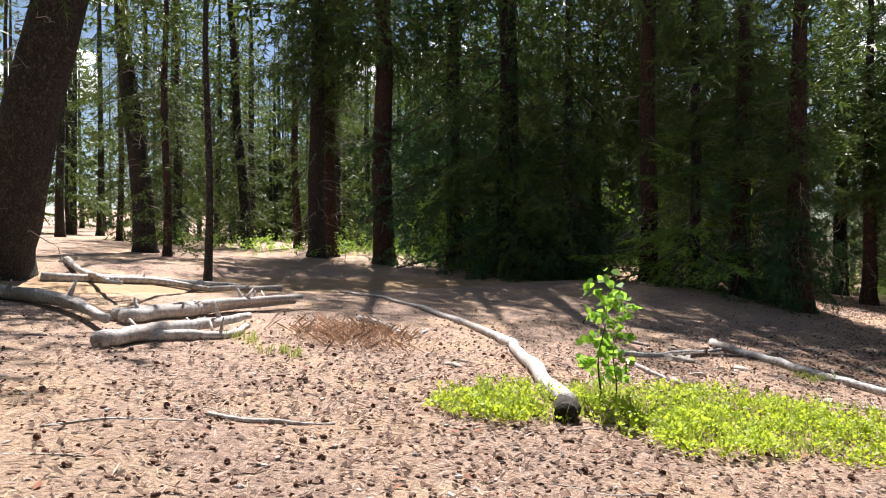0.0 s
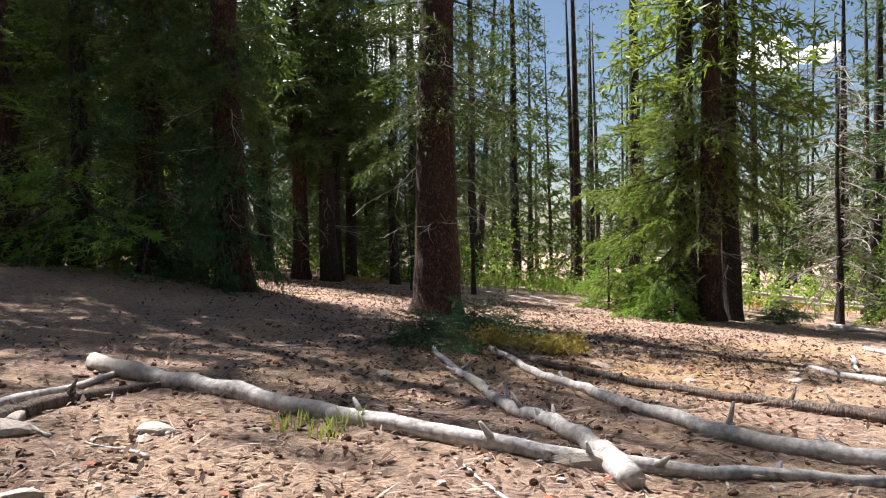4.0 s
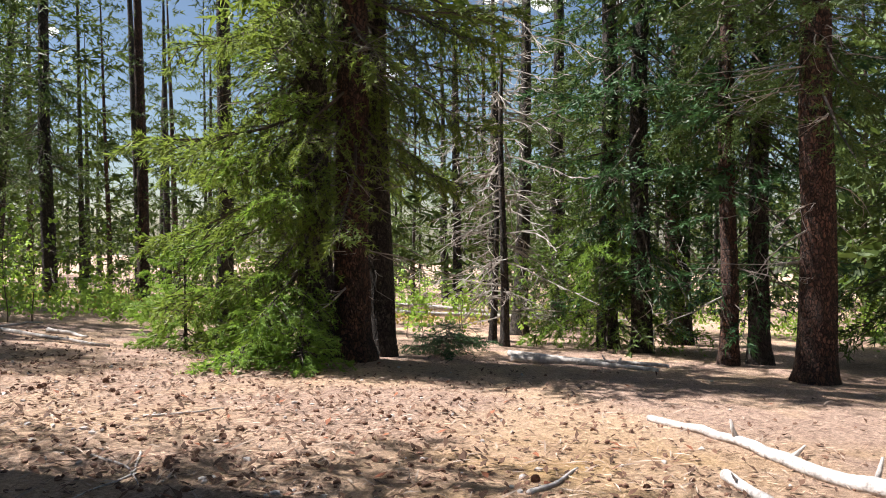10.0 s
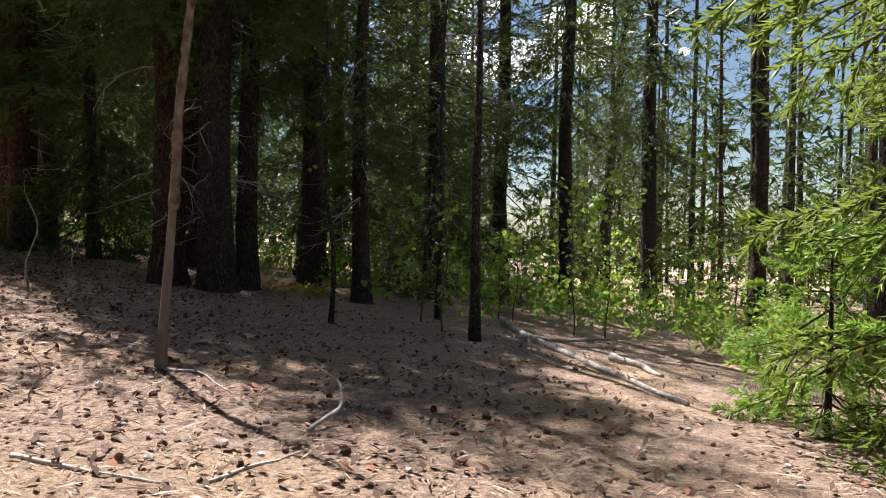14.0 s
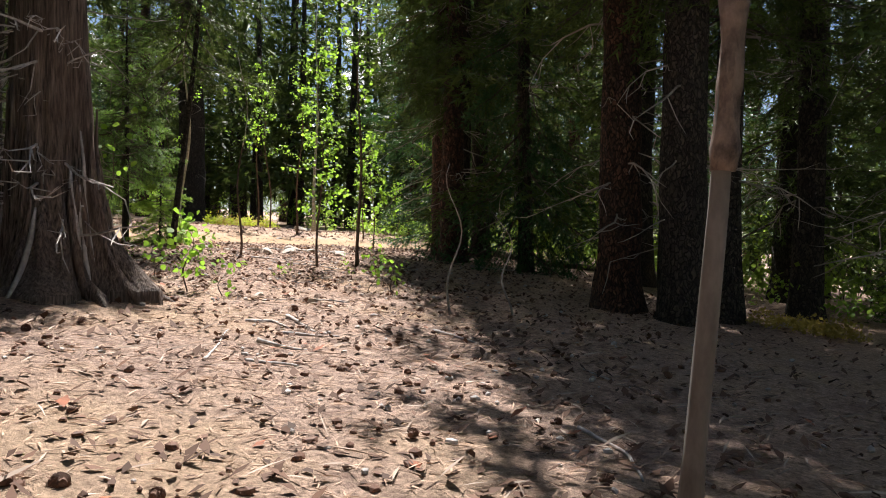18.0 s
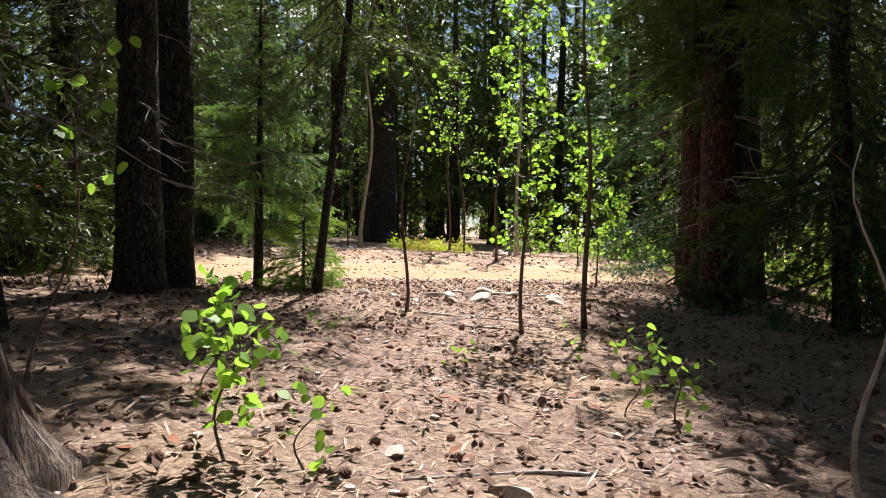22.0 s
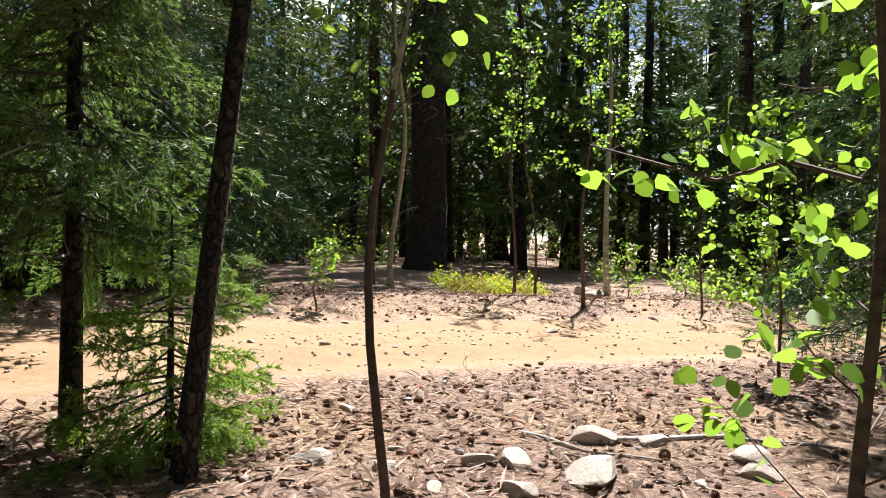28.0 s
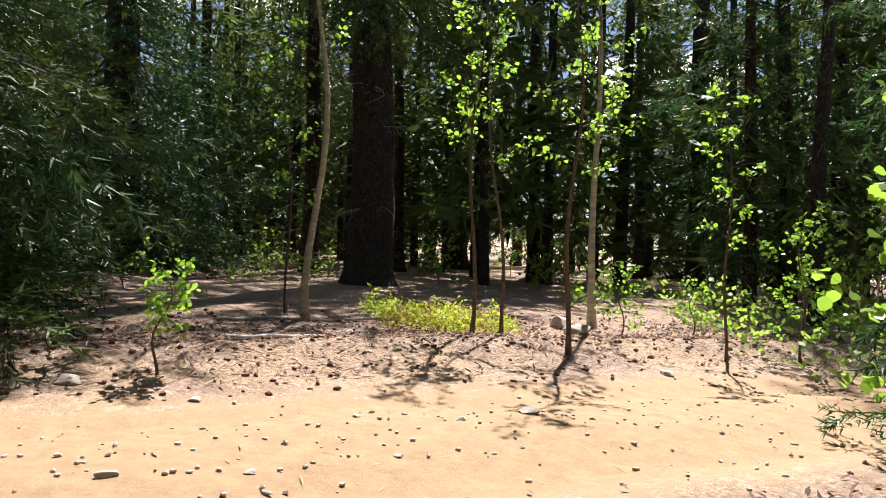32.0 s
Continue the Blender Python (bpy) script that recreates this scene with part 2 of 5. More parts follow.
def height(x, y):
    z = land(x, y)
    z += 0.035 * noise.noise((x * 0.9, y * 0.9, 3.0)) + 0.018 * noise.noise((x * 3.1, y * 3.1, 7.0))
    d = road_side(x, y)
    if abs(d) < 4:
        edge = max(0.0, 1 - abs(d) / 2.6)
        z -= 0.05 * min(1.0, 2 * edge) + 0.05 * math.exp(-((abs(d) - 0.78) / 0.28) ** 2)
        z += 0.10 * math.exp(-((d - 2.6) / 0.5) ** 2)
    return z


# ---- mesh tools ----
class Shape:
    """Collects points and faces for one mesh."""

    def __init__(self):
        self.points, self.faces, self.count = [], [], 0

    def add(self, points, faces):
        points = np.asarray(points, float).reshape(-1, 3)
        self.points.append(points)
        self.faces += [tuple(i + self.count for i in f) for f in faces]
        self.count += len(points)
        return self

    def tube(self, path, radii, sides=8, caps=True, ripple=0.0):
        """A round, tapering limb along the path."""
        path = [Vector(p) for p in path]
        ring, faces, pts = None, [], []
        side = None
        for i, p in enumerate(path):
            way = (path[min(i + 1, len(path) - 1)] - path[max(i - 1, 0)]).normalized()
            if side is None:
                side = way.orthogonal().normalized()
            side = (side - way * side.dot(way)).normalized()
            other = way.cross(side)
            for k in range(sides):
                a = 2 * math.pi * k / sides
                r = radii[i] * (1 + ripple * noise.noise((p.x * 3 + math.cos(a) * 1.7, p.y * 3 + math.sin(a) * 1.7, p.z * 2.2 + i * 0.1)))
                pts.append(p + (side * math.cos(a) + other * math.sin(a)) * r)
        for i in range(len(path) - 1):
            for k in range(sides):
                a, b = i * sides + k, i * sides + (k + 1) % sides
                faces.append((a, b, b + sides, a + sides))
        if caps:
            faces.append(tuple(range(sides))[::-1])
            faces.append(tuple(range(len(pts) - sides, len(pts))))
        return self.add([tuple(p) for p in pts], faces)

    def mesh(self, name, material, smooth=False):
        me = bpy.data.meshes.new(name)
        pts = np.concatenate(self.points) if self.points else np.zeros((0, 3))
        me.from_pydata(pts, [], self.faces)
        me.materials.append(material)
        if smooth:
            me.polygons.foreach_set("use_smooth", [True] * len(me.polygons))
        me.update()
        return me


def tri_mesh(name, points, material, corners=3):
    """A mesh of separate small pieces, each of `corners` points in a row."""
    pts = np.asarray(points, np.float32).reshape(-1, 3)
    n = len(pts) // corners
    me = bpy.data.meshes.new(name)
    me.vertices.add(len(pts))
    me.vertices.foreach_set("co", pts.ravel())
    me.loops.add(n * corners)
    me.loops.foreach_set("vertex_index", np.arange(n * corners, dtype=np.int32))
    me.polygons.add(n)
    me.polygons.foreach_set("loop_start", np.arange(0, n * corners, corners, dtype=np.int32))
    me.materials.append(material)
    me.update(calc_edges=True)
    return me


def child(name, me, parent, label="", m=None):
    ob = new(name, me)
    ob.parent = parent
    if m is not None:
        ob.matrix_basis = m
    if label:
        ob["label"] = label
    return ob


def thing(name, x, y, z, label, category, group="", kind="", turn=0.0, size=1.0):
    """The Empty at a thing's base that carries its parts."""
    ob = new(name)
    ob.empty_display_size = 0.2
    ob.matrix_basis = Matrix.LocRotScale((x, y, z), Euler((0, 0, turn)), (size, size, size))
    return tagged(ob, label, category, group, kind)


# ---- ground: one sheet to the horizon ----
def spread(lo, hi, step, far):
    inner = list(np.arange(lo, hi + 1e-6, step))
    out, d = [], step
    while not out or out[-1] < far:
        d *= 1.35
        out.append((out[-1] if out else 0) + d)
    return [lo - o for o in out[::-1]] + inner + [hi + o for o in out]


xs, ys = spread(-9.0, 29.0, 0.22, 700), spread(-3.0, 44.0, 0.22, 700)
gx, gy = len(xs), len(ys)
pts = [(x, y, height(x, y)) for y in ys for x in xs]
faces = [(j * gx + i, j * gx + i + 1, (j + 1) * gx + i + 1, (j + 1) * gx + i) for j in range(gy - 1) for i in range(gx - 1)]
me = bpy.data.meshes.new("ground")
me.from_pydata(pts, [], faces)
me.polygons.foreach_set("use_smooth", [True] * len(me.polygons))
me.materials.append(GROUND)
road = me.attributes.new("road", "FLOAT", "POINT")
road.data.foreach_set("value", [max(0.0, min(1.0, 1.2 - abs(road_side(p[0], p[1])) / 1.85) - 0.28 * math.exp(-((road_side(p[0], p[1]) + 0.1) / 0.3) ** 2)) for p in pts])
moss = me.attributes.new("moss", "FLOAT", "POINT")
MOSS_SPOTS = [(9.6, 13.2, 1.3, 0.9), (11.0, 12.9, 1.4, 0.8), (8.8, 14.5, 1.0, 0.7), (14.5, 13.6, 1.2, 0.8), (12.4, 13.2, 0.9, 0.6), (15.6, 11.6, 0.8, 0.5)]
moss.data.foreach_set("value", [min(0.9, sum(k * math.exp(-((p[0] - a) ** 2 + (p[1] - b) ** 2) / (r * r)) for a, b, r, k in MOSS_SPOTS)) * (0.55 + 0.9 * noise.noise((p[0] * 2, p[1] * 2, 1))) if 5 < p[0] < 20 and 8 < p[1] < 18 else 0.0 for p in pts])
ground = tagged(new("ground", me), "forest floor of needles and cones with a sandy dirt track", "ground", kind="structure")


# ---- fair-weather clouds, far off all round, with a glow of their own ----
CLOUD, nt, bsdf, _, link = nodes_of("cloud_white")
bsdf.inputs["Base Color"].default_value, bsdf.inputs["Roughness"].default_value = (0.9, 0.9, 0.9, 1), 1.0
# emission stands in for sunlight scattered through the clouds, so undersides stay white
bsdf.inputs["Emission Color"].default_value, bsdf.inputs["Emission Strength"].default_value = (0.93, 0.96, 1.0, 1), 0.34
cloud_rng = random.Random(12)
ball = bmesh.new()
bmesh.ops.create_icosphere(ball, subdivisions=2, radius=1)
puff = np.array([v.co[:] for v in ball.verts])
puff_faces = [tuple(v.index for v in f.verts) for f in ball.faces]
ball.free()
bank = Shape()
for k in range(64):
    a, d, up = 2 * math.pi * (k + cloud_rng.uniform(-0.4, 0.4)) / 64, cloud_rng.uniform(1300, 2300), radians(cloud_rng.uniform(9, 34))
    wide = d * cloud_rng.uniform(0.05, 0.11)
    at, turn = np.array((9 + d * math.cos(a), 20 + d * math.sin(a), d * math.tan(up))), np.array(((math.sin(a), math.cos(a), 0), (-math.cos(a), math.sin(a), 0), (0, 0, 1)))
    for j in range(14):
        u, v = cloud_rng.gauss(0, 0.75), cloud_rng.gauss(0, 0.35)
        size = wide * cloud_rng.uniform(0.25, 0.5) * max(0.3, 1 - 0.35 * abs(u))
        lumpy = puff * np.array([[1 + 0.22 * noise.noise(Vector(p) * 2.3 + Vector((k, j, 0)))] for p in puff])
        bank.add((lumpy * (size, size, size * 0.7) + np.array((u * wide, v * wide, abs(cloud_rng.gauss(0, 0.22)) * wide))) @ turn.T + at, puff_faces)
tagged(new("backdrop", bank.mesh("cloud_bank", CLOUD, True)), "white fair-weather clouds in a blue sky", "sky", kind="structure")


# ---- conifers ----
# how a bough is drawn: its length, side twigs, tufts on each twig, needles in a tuft, needle length and width, all in metres
FINE = {"near": (1.1, 13, 8, 6, 0.050, 0.0095), "bush": (0.6, 9, 7, 5, 0.043, 0.0095), "mid": (1.7, 11, 6, 4, 0.095, 0.019), "wide": (1.8, 9, 4, 3, 0.15, 0.036),
        "top": (2.0, 5, 2, 3, 0.30, 0.072), "far": (2.0, 5, 2, 3, 0.27, 0.066), "deep": (2.0, 3, 1, 3, 0.70, 0.19)}


def branch_form(rng, long, twigs, stations, blades, blade, width, droop, lift):
    """One bough scaled to a metre along x: (wood path, needle triangles, twig paths)."""
    def axis(s):
        return np.array((s, 0.03 * math.sin(s * 5 + droop * 9), -droop * s + lift * s * s)) * long
    up, tris, stems = np.array((0.0, 0.0, 1.0)), [], []
    def tuft(p, way):
        side = np.cross(way, up)
        side /= np.linalg.norm(side) + 1e-6
        over = np.cross(side, way)
        turn = rng.random() * 6.283
        for k in range(blades):
            a = turn + 2 * math.pi * k / blades + rng.uniform(-0.4, 0.4)
            d = way * rng.uniform(0.6, 1.0) + (side * math.cos(a) + over * math.sin(a) * 0.8) * rng.uniform(0.45, 0.85)
            d /= np.linalg.norm(d)
            w = np.cross(d, side * math.sin(a) - over * math.cos(a) + 0.4 * up)
            w *= width * 0.5 / (np.linalg.norm(w) + 1e-6)
            q = p + way * rng.uniform(-0.3, 0.3) * blade
            tris.append((q - w, q + w, q + d * blade * rng.uniform(0.7, 1.25)))
    for i in range(twigs):
        s = 0.10 + 0.88 * (i + 0.5 + rng.uniform(-0.3, 0.3)) / twigs
        base = axis(s)
        for sign in (-1, 1):
            ln = long * (0.36 * (1 - s) ** 0.7 + 0.10) * rng.uniform(0.55, 1.25)
            way = np.array((rng.uniform(0.45, 0.95), sign * rng.uniform(0.45, 0.95), rng.uniform(-0.55, 0.15)))
            way /= np.linalg.norm(way)
            sag = rng.uniform(0.15, 0.5)
            stems.append((base, base + way * ln * 0.5 - up * sag * ln * 0.25, base + way * ln * 0.95 - up * sag * ln * 0.9))
            for q in range(stations):
                u = 0.22 + 0.78 * (q + rng.uniform(0.2, 0.8)) / stations
                aim = way - up * 2 * sag * u + np.array((0, 0, rng.uniform(-0.1, 0.2)))
                fork = np.cross(way, up) * rng.uniform(-0.8, 0.8)
                aim = aim / np.linalg.norm(aim) + fork
                aim /= np.linalg.norm(aim)
                tuft(base + way * ln * u - up * sag * ln * u * u + aim * blade * 0.6 * rng.random(), aim)
    for q in range(stations * 2):
        s = 0.35 + 0.65 * (q + 0.5) / (stations * 2)
        tuft(axis(s), np.array((0.96, 0.0, -0.2)))
    return [axis(s) / long for s in (0, 0.3, 0.6, 0.85, 1.0)], np.array(tris) / long, np.array(stems) / long


def crown(name, seed, z0, z1, reach, count, fine, material, shape=1.0, gap=0.0, droop=0.25, arc=None, coarse_from=8.0):
    """Foliage and wood of a conifer's crown: two meshes. reach: the longest bough; fine: a key of FINE; boughs above coarse_from are coarser."""
    rng = random.Random(seed)
    forms = [branch_form(rng, *FINE[fine], droop + 0.14 * k, 0.12 + 0.06 * k) for k in range(4)]
    rough = [branch_form(rng, *FINE["top" if fine in ("near", "mid", "wide", "bush") else fine], droop + 0.14 * k, 0.12 + 0.06 * k) for k in range(3)]
    wooden = fine in ("near", "mid", "wide", "bush")
    tris, wood = [], Shape()
    for i in range(count):
        u = ((i + rng.random()) / count) ** 1.15
        z = z0 + (z1 - z0) * u
        if rng.random() < gap:
            continue
        ln = reach * ((1 - u) ** 0.75 * 0.92 + 0.08) * (0.45 + 0.75 * rng.random())
        if u < 0.12:
            ln *= shape
        a = i * 2.399963 + rng.random() * 0.9
        if arc:
            a = arc[0] + arc[1] * rng.uniform(-1, 1)
        path, leaf, stems = rng.choice(rough if z > coarse_from else forms)
        tilt = 0.15 - 0.65 * rng.random() + 0.5 * u
        m = np.array((Matrix.Rotation(a, 3, "Z") @ Matrix.Rotation(-tilt, 3, "Y") @ Matrix.Rotation(rng.uniform(-0.75, 0.75), 3, "X")))
        at = np.array((0, 0, z))
        tris.append((leaf.reshape(-1, 3) * ln) @ m.T + at)
        if wooden and z < 9:
            r = 0.010 * ln + 0.004
            wood.tube([at + m @ (p * ln) for p in path[:: 1 if fine == "near" else 2]], [r * (1 - 0.85 * k / 4) for k in range(5)][:: 1 if fine == "near" else 2], 4 if fine == "near" else 3, False)
            if fine == "near" and z < coarse_from:
                for stem in stems:
                    wood.tube([at + m @ (p * ln) for p in stem], [r * 0.35, r * 0.28, r * 0.12], 3, False)
    return tri_mesh(name + "_foliage", np.concatenate(tris), material), wood.mesh(name + "_branches", TWIG_WOOD) if wooden else None


def dead_limbs(name, seed, z0, z1, reach, count, material=None, forks=5, arc=(0.0, 6.283)):
    """Bare dead branches round a trunk."""
    rng, s = random.Random(seed), Shape()
    for i in range(count):
        z, a = z0 + (z1 - z0) * rng.random(), arc[0] + rng.random() * arc[1]
        ln, p = reach * (0.35 + 0.65 * rng.random()), Vector((0, 0, z))
        way = Vector((math.cos(a), math.sin(a), rng.uniform(-0.35, 0.25)))
        path = [p]
        for k in range(4):
            way = (way + Vector((rng.uniform(-0.3, 0.3), rng.uniform(-0.3, 0.3), rng.uniform(-0.28, 0.12)))).normalized()
            path.append(path[-1] + way * ln / 4)
        r = 0.006 + 0.008 * ln
        s.tube(path, [r, r * 0.8, r * 0.6, r * 0.45, r * 0.2], 4, False)
        for k in range(forks):
            q = path[1 + k % 4]
            w = (way + Vector((rng.uniform(-1, 1), rng.uniform(-1, 1), rng.uniform(-0.6, 0.5)))).normalized() * ln * rng.uniform(0.12, 0.4)
            bend = w * 0.5 + Vector((rng.uniform(-0.05, 0.05), rng.uniform(-0.05, 0.05), -0.03))
            s.tube([q, q + bend, q + w], [r * 0.45, r * 0.35, r * 0.12], 3, False)
    return s.mesh(name, material or DEAD_TWIG)


def trunk_mesh(name, seed, tall, r, material, lean=(0, 0), flare=0.32, sides=14, crook=0.04):
    """A tapering trunk with root flare and uneven bark."""
    rng = random.Random(seed)
    zs = [-0.25, 0.0, 0.12, 0.3, 0.6, 1.0, 1.6, 2.3, 3.1, 4.0, 5.2, 7.0, 9.5, 13.0, 16.0, tall]
    ph = rng.random() * 6.28
    path, radii = [], []
    for z in zs:
        if z > tall:
            continue
        u = max(z, 0) / tall
        path.append((lean[0] * z + crook * math.sin(z * 0.9 + ph), lean[1] * z + crook * math.cos(z * 0.7 + ph), z))
        radii.append(r * ((1 - u) ** 0.8 * 0.95 + 0.05) * (1 + flare * math.exp(-max(z, 0) / 0.28)))
    s = Shape()
    s.tube(path, radii, sides, True, 0.16)
    return s.mesh(name, material, True)


FULL = [crown("spruce_full", 11 + k, 0.35, 18.6, 2.3, 180, "mid", NEEDLES if k else NEEDLES_BLUE, 0.9, 0.08, coarse_from=6.0) for k in range(3)]
HIGH = [crown("spruce_high", 21 + k, 4.0, 18.8, 2.4, 140, "mid", NEEDLES, 0.8, 0.12, 0.4, coarse_from=7.0) for k in range(3)]
MIDDLE = [crown("spruce_middle", 31 + k, 1.4, 18.6, 2.2, 150, "wide", NEEDLES if k else NEEDLES_BLUE, 0.8, 0.10, 0.35) for k in range(3)]
BROAD = [crown("spruce_broad", 131 + k, 5.6, 18.6, 3.6, 175, "mid", NEEDLES, 0.8, 0.12, 0.3, coarse_from=7.5) for k in range(3)]
BROAD_FULL = [crown("spruce_broad_full", 141 + k, 0.4, 18.6, 3.6, 190, "mid", NEEDLES if k else NEEDLES_BLUE, 0.9, 0.10, 0.35, coarse_from=6.0) for k in range(3)]
# the clump's boughs take the needle copy coloured as if sunlit
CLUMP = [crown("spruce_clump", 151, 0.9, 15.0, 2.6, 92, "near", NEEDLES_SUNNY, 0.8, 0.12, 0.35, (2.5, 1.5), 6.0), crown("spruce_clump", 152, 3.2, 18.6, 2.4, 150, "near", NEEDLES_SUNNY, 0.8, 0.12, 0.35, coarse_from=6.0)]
FAR = [crown("spruce_far", 41 + k, 0.6 + 0.8 * k, 18.6, 2.0, 76, "far", NEEDLES_FAR, 0.8, 0.10, 0.35) for k in range(4)]
TWIG_SETS = [dead_limbs("dead_limbs", 51 + k, 0.9, 6.0, 1.5, 26) for k in range(3)]
SNAGS = [dead_limbs("snag_limbs", 61 + k, 0.5, 7.0, 2.0, 60, None, 9) for k in range(2)]

tree_number = itertools.count()


def conifer(x, y, r, form="high", bark=None, lean=(0, 0), tall=19.0, limbs=True, size=1.0, label=""):
    """One conifer: trunk, living branches, needles and dead lower branches."""
    k = next(tree_number)
    bark = bark or (BARK_RED if k % 3 == 0 else BARK_GREY)
    words = {"full": "tall spruce with dense green boughs down to the ground", "high": "tall conifer with a bare scaly trunk and dead lower twigs",
             "middle": "spruce with drooping dark green boughs", "far": "slim conifer deep in the forest", "clump": "spruce in a clump, hung with dead twigs and green boughs", "bare": "dead standing conifer with bare grey branches"}[form]
    z = height(x, y)
    ob = thing("spruce_tree" if form in ("full", "middle", "clump") else "conifer_tree", x, y, z, label or words, "tree", "forest trees", turn=0.0 if lean != (0, 0) else k * 1.7)
    child("trunk", trunk_mesh("trunk", k, tall * (1.0 if form != "bare" else 0.7), r, bark, lean, sides=16 if r > 0.12 else 10), ob)
    slant = Matrix(((1, 0, lean[0], 0), (0, 1, lean[1], 0), (0, 0, 1, 0), (0, 0, 0, 1)))
    if form != "bare":
        broad = size > 1.25 and form != "clump"
        if broad:
            size /= 1.6
        sets = {"full": BROAD_FULL if broad else FULL, "high": BROAD if broad else HIGH, "middle": BROAD_FULL if broad else MIDDLE, "far": FAR, "clump": CLUMP}[form]
        leaf, wood = sets[k % min(3, len(sets))] if form != "clump" else CLUMP[0 if r < 0.265 and size < 1 else 1]
        m = slant @ Matrix.Rotation(k * 2.1 if form != "clump" or size >= 1 else 0.0, 4, "Z") @ Matrix.Diagonal((size, size, tall / 19.0, 1))
        tagged(child("foliage", leaf, ob, "", m), kind="stuff")
        if wood:
            tagged(child("bough_wood", wood, ob, "", m), kind="stuff")
    if limbs and form != "far":
        tagged(child("dead_wood", TWIG_SETS[k % 3] if form != "bare" else SNAGS[k % 2], ob, "bare grey dead twigs", slant @ Matrix.Rotation(k * 1.3, 4, "Z")), kind="stuff")
    return ob


# the first two and the side set are coloured as if sunlit
SKIRTS = [crown("spruce_skirt", 91 + k, 0.25, 5.2, 2.6, 64, "mid", NEEDLES_YOUNG_SUNLIT, 0.9, 0.0, 0.3) for k in range(2)]
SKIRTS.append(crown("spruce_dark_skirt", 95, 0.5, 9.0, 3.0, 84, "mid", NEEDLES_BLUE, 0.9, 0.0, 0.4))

SKIRTS.append(crown("spruce_side_skirt", 97, 0.3, 5.5, 2.5, 38, "near", NEEDLES_YOUNG_SUNLIT, 0.9, 0.0, 0.3, (2.75, 1.0)))


def skirt(tree, k, turn, size=1.0):
    """Low living boughs at a spruce's foot; the bright sets carry sunlight in their colour."""
    m = Matrix.Rotation(turn, 4, "Z") @ Matrix.Diagonal((size, size, 1, 1))
    tagged(child("low_foliage", SKIRTS[k][0], tree, "dark green low boughs" if k == 2 else "bright green low boughs", m), kind="stuff")
    tagged(child("low_bough_wood", SKIRTS[k][1], tree, "", m), kind="stuff")


# trees by the first stretch, north of the walk
conifer(-10.23, 23.97, 0.34, "high", BARK_GREY, (-0.10, 0.0))
conifer(-13.0, 32.58, 0.20, "middle", size=1.3)
conifer(-10.15, 33.31, 0.24, "middle", BARK_GREY, (-0.07, 0.0), size=1.1)
conifer(-6.03, 29.31, 0.34, "high", BARK_GREY, size=1.8, tall=24)
conifer(-5.97, 31.12, 0.30, "high", BARK_RED, tall=20)
conifer(-3.36, 28.52, 0.40, "high", BARK_RED, size=2.0, tall=27)
skirt(conifer(-0.78, 28.82, 0.30, "full", BARK_GREY, size=1.7, tall=27), 1, 0.0)
skirt(conifer(1.22, 27.67, 0.40, "middle", BARK_GREY, size=1.9, tall=27), 2, 0.3)
skirt(conifer(3.29, 26.83, 0.18, "full", BARK_GREY, size=1.4, tall=24), 2, 1.9)
conifer(5.48, 24.39, 0.27, "high", BARK_RED, size=1.6, tall=28)
skirt(conifer(6.66, 23.48, 0.16, "full", BARK_GREY, size=0.8, tall=22), 0, 3.3, 1.4)
skirt(conifer(7.89, 23.07, 0.30, "high", BARK_RED, size=1.3, tall=17), 2, 5.0, 0.8)
skirt(conifer(8.99, 21.85, 0.34, "high", BARK_RED, size=0.8, tall=14), 2, 2.2, 0.5)
conifer(11.75, 19.0, 0.42, "high", BARK_RED, (0.03, 0.0), tall=17, size=1.0, label="thick dark twin-sided conifer trunk with reddish bark")
conifer(-8.69, 14.46, 0.58, "high", BARK_GREY, (0.27, 0.0), size=1.5, tall=24, label="large dark conifer trunk leaning over the clearing")
conifer(-5.48, 17.02, 0.09, "bare", BARK_GREY, limbs=False)
for x, y in ((-17, 38), (-12.5, 41), (-8.2, 39), (-5, 37.5), (-18.5, 33), (-15, 45), (-10, 46), (-21, 41), (-3.5, 41)):
    conifer(x, y, 0.2, "far", BARK_GREY, size=1.3, tall=18, limbs=False)

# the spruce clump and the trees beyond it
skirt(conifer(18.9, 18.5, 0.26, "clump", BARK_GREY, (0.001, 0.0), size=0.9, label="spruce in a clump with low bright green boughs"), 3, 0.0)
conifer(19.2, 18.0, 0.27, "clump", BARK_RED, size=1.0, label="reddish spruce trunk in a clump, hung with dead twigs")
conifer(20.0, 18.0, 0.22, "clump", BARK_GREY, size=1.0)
conifer(30.2, 17.5, 0.22, "full", BARK_GREY)
skirt(conifer(24.8, 15.2, 0.20, "middle", BARK_GREY), 1, 1.4, 0.8)
conifer(24.2, 14.5, 0.20, "middle", BARK_GREY)
conifer(27.1, 13.9, 0.17, "high")
conifer(22.8, 12.9, 0.15, "high", BARK_RED)
conifer(23.5, 12.4, 0.18, "middle", BARK_GREY)
conifer(21.2, 11.7, 0.26, "high", BARK_RED, label="conifer with a sunlit reddish trunk and pale dead branches")
conifer(24.6, 9.6, 0.22, "middle", BARK_GREY)
conifer(26.9, 14.1, 0.17, "high")
conifer(31.5, 19.8, 0.14, "bare", BARK_GREY)
conifer(23.4, 17.0, 0.09, "bare", BARK_GREY, tall=10)
conifer(24.6, 17.6, 0.08, "bare", BARK_GREY, (0.08, 0.0), tall=9)
conifer(22.6, 20.2, 0.07, "bare", BARK_GREY, tall=9)
conifer(26.4, 32.4, 0.22, "high", BARK_GREY)
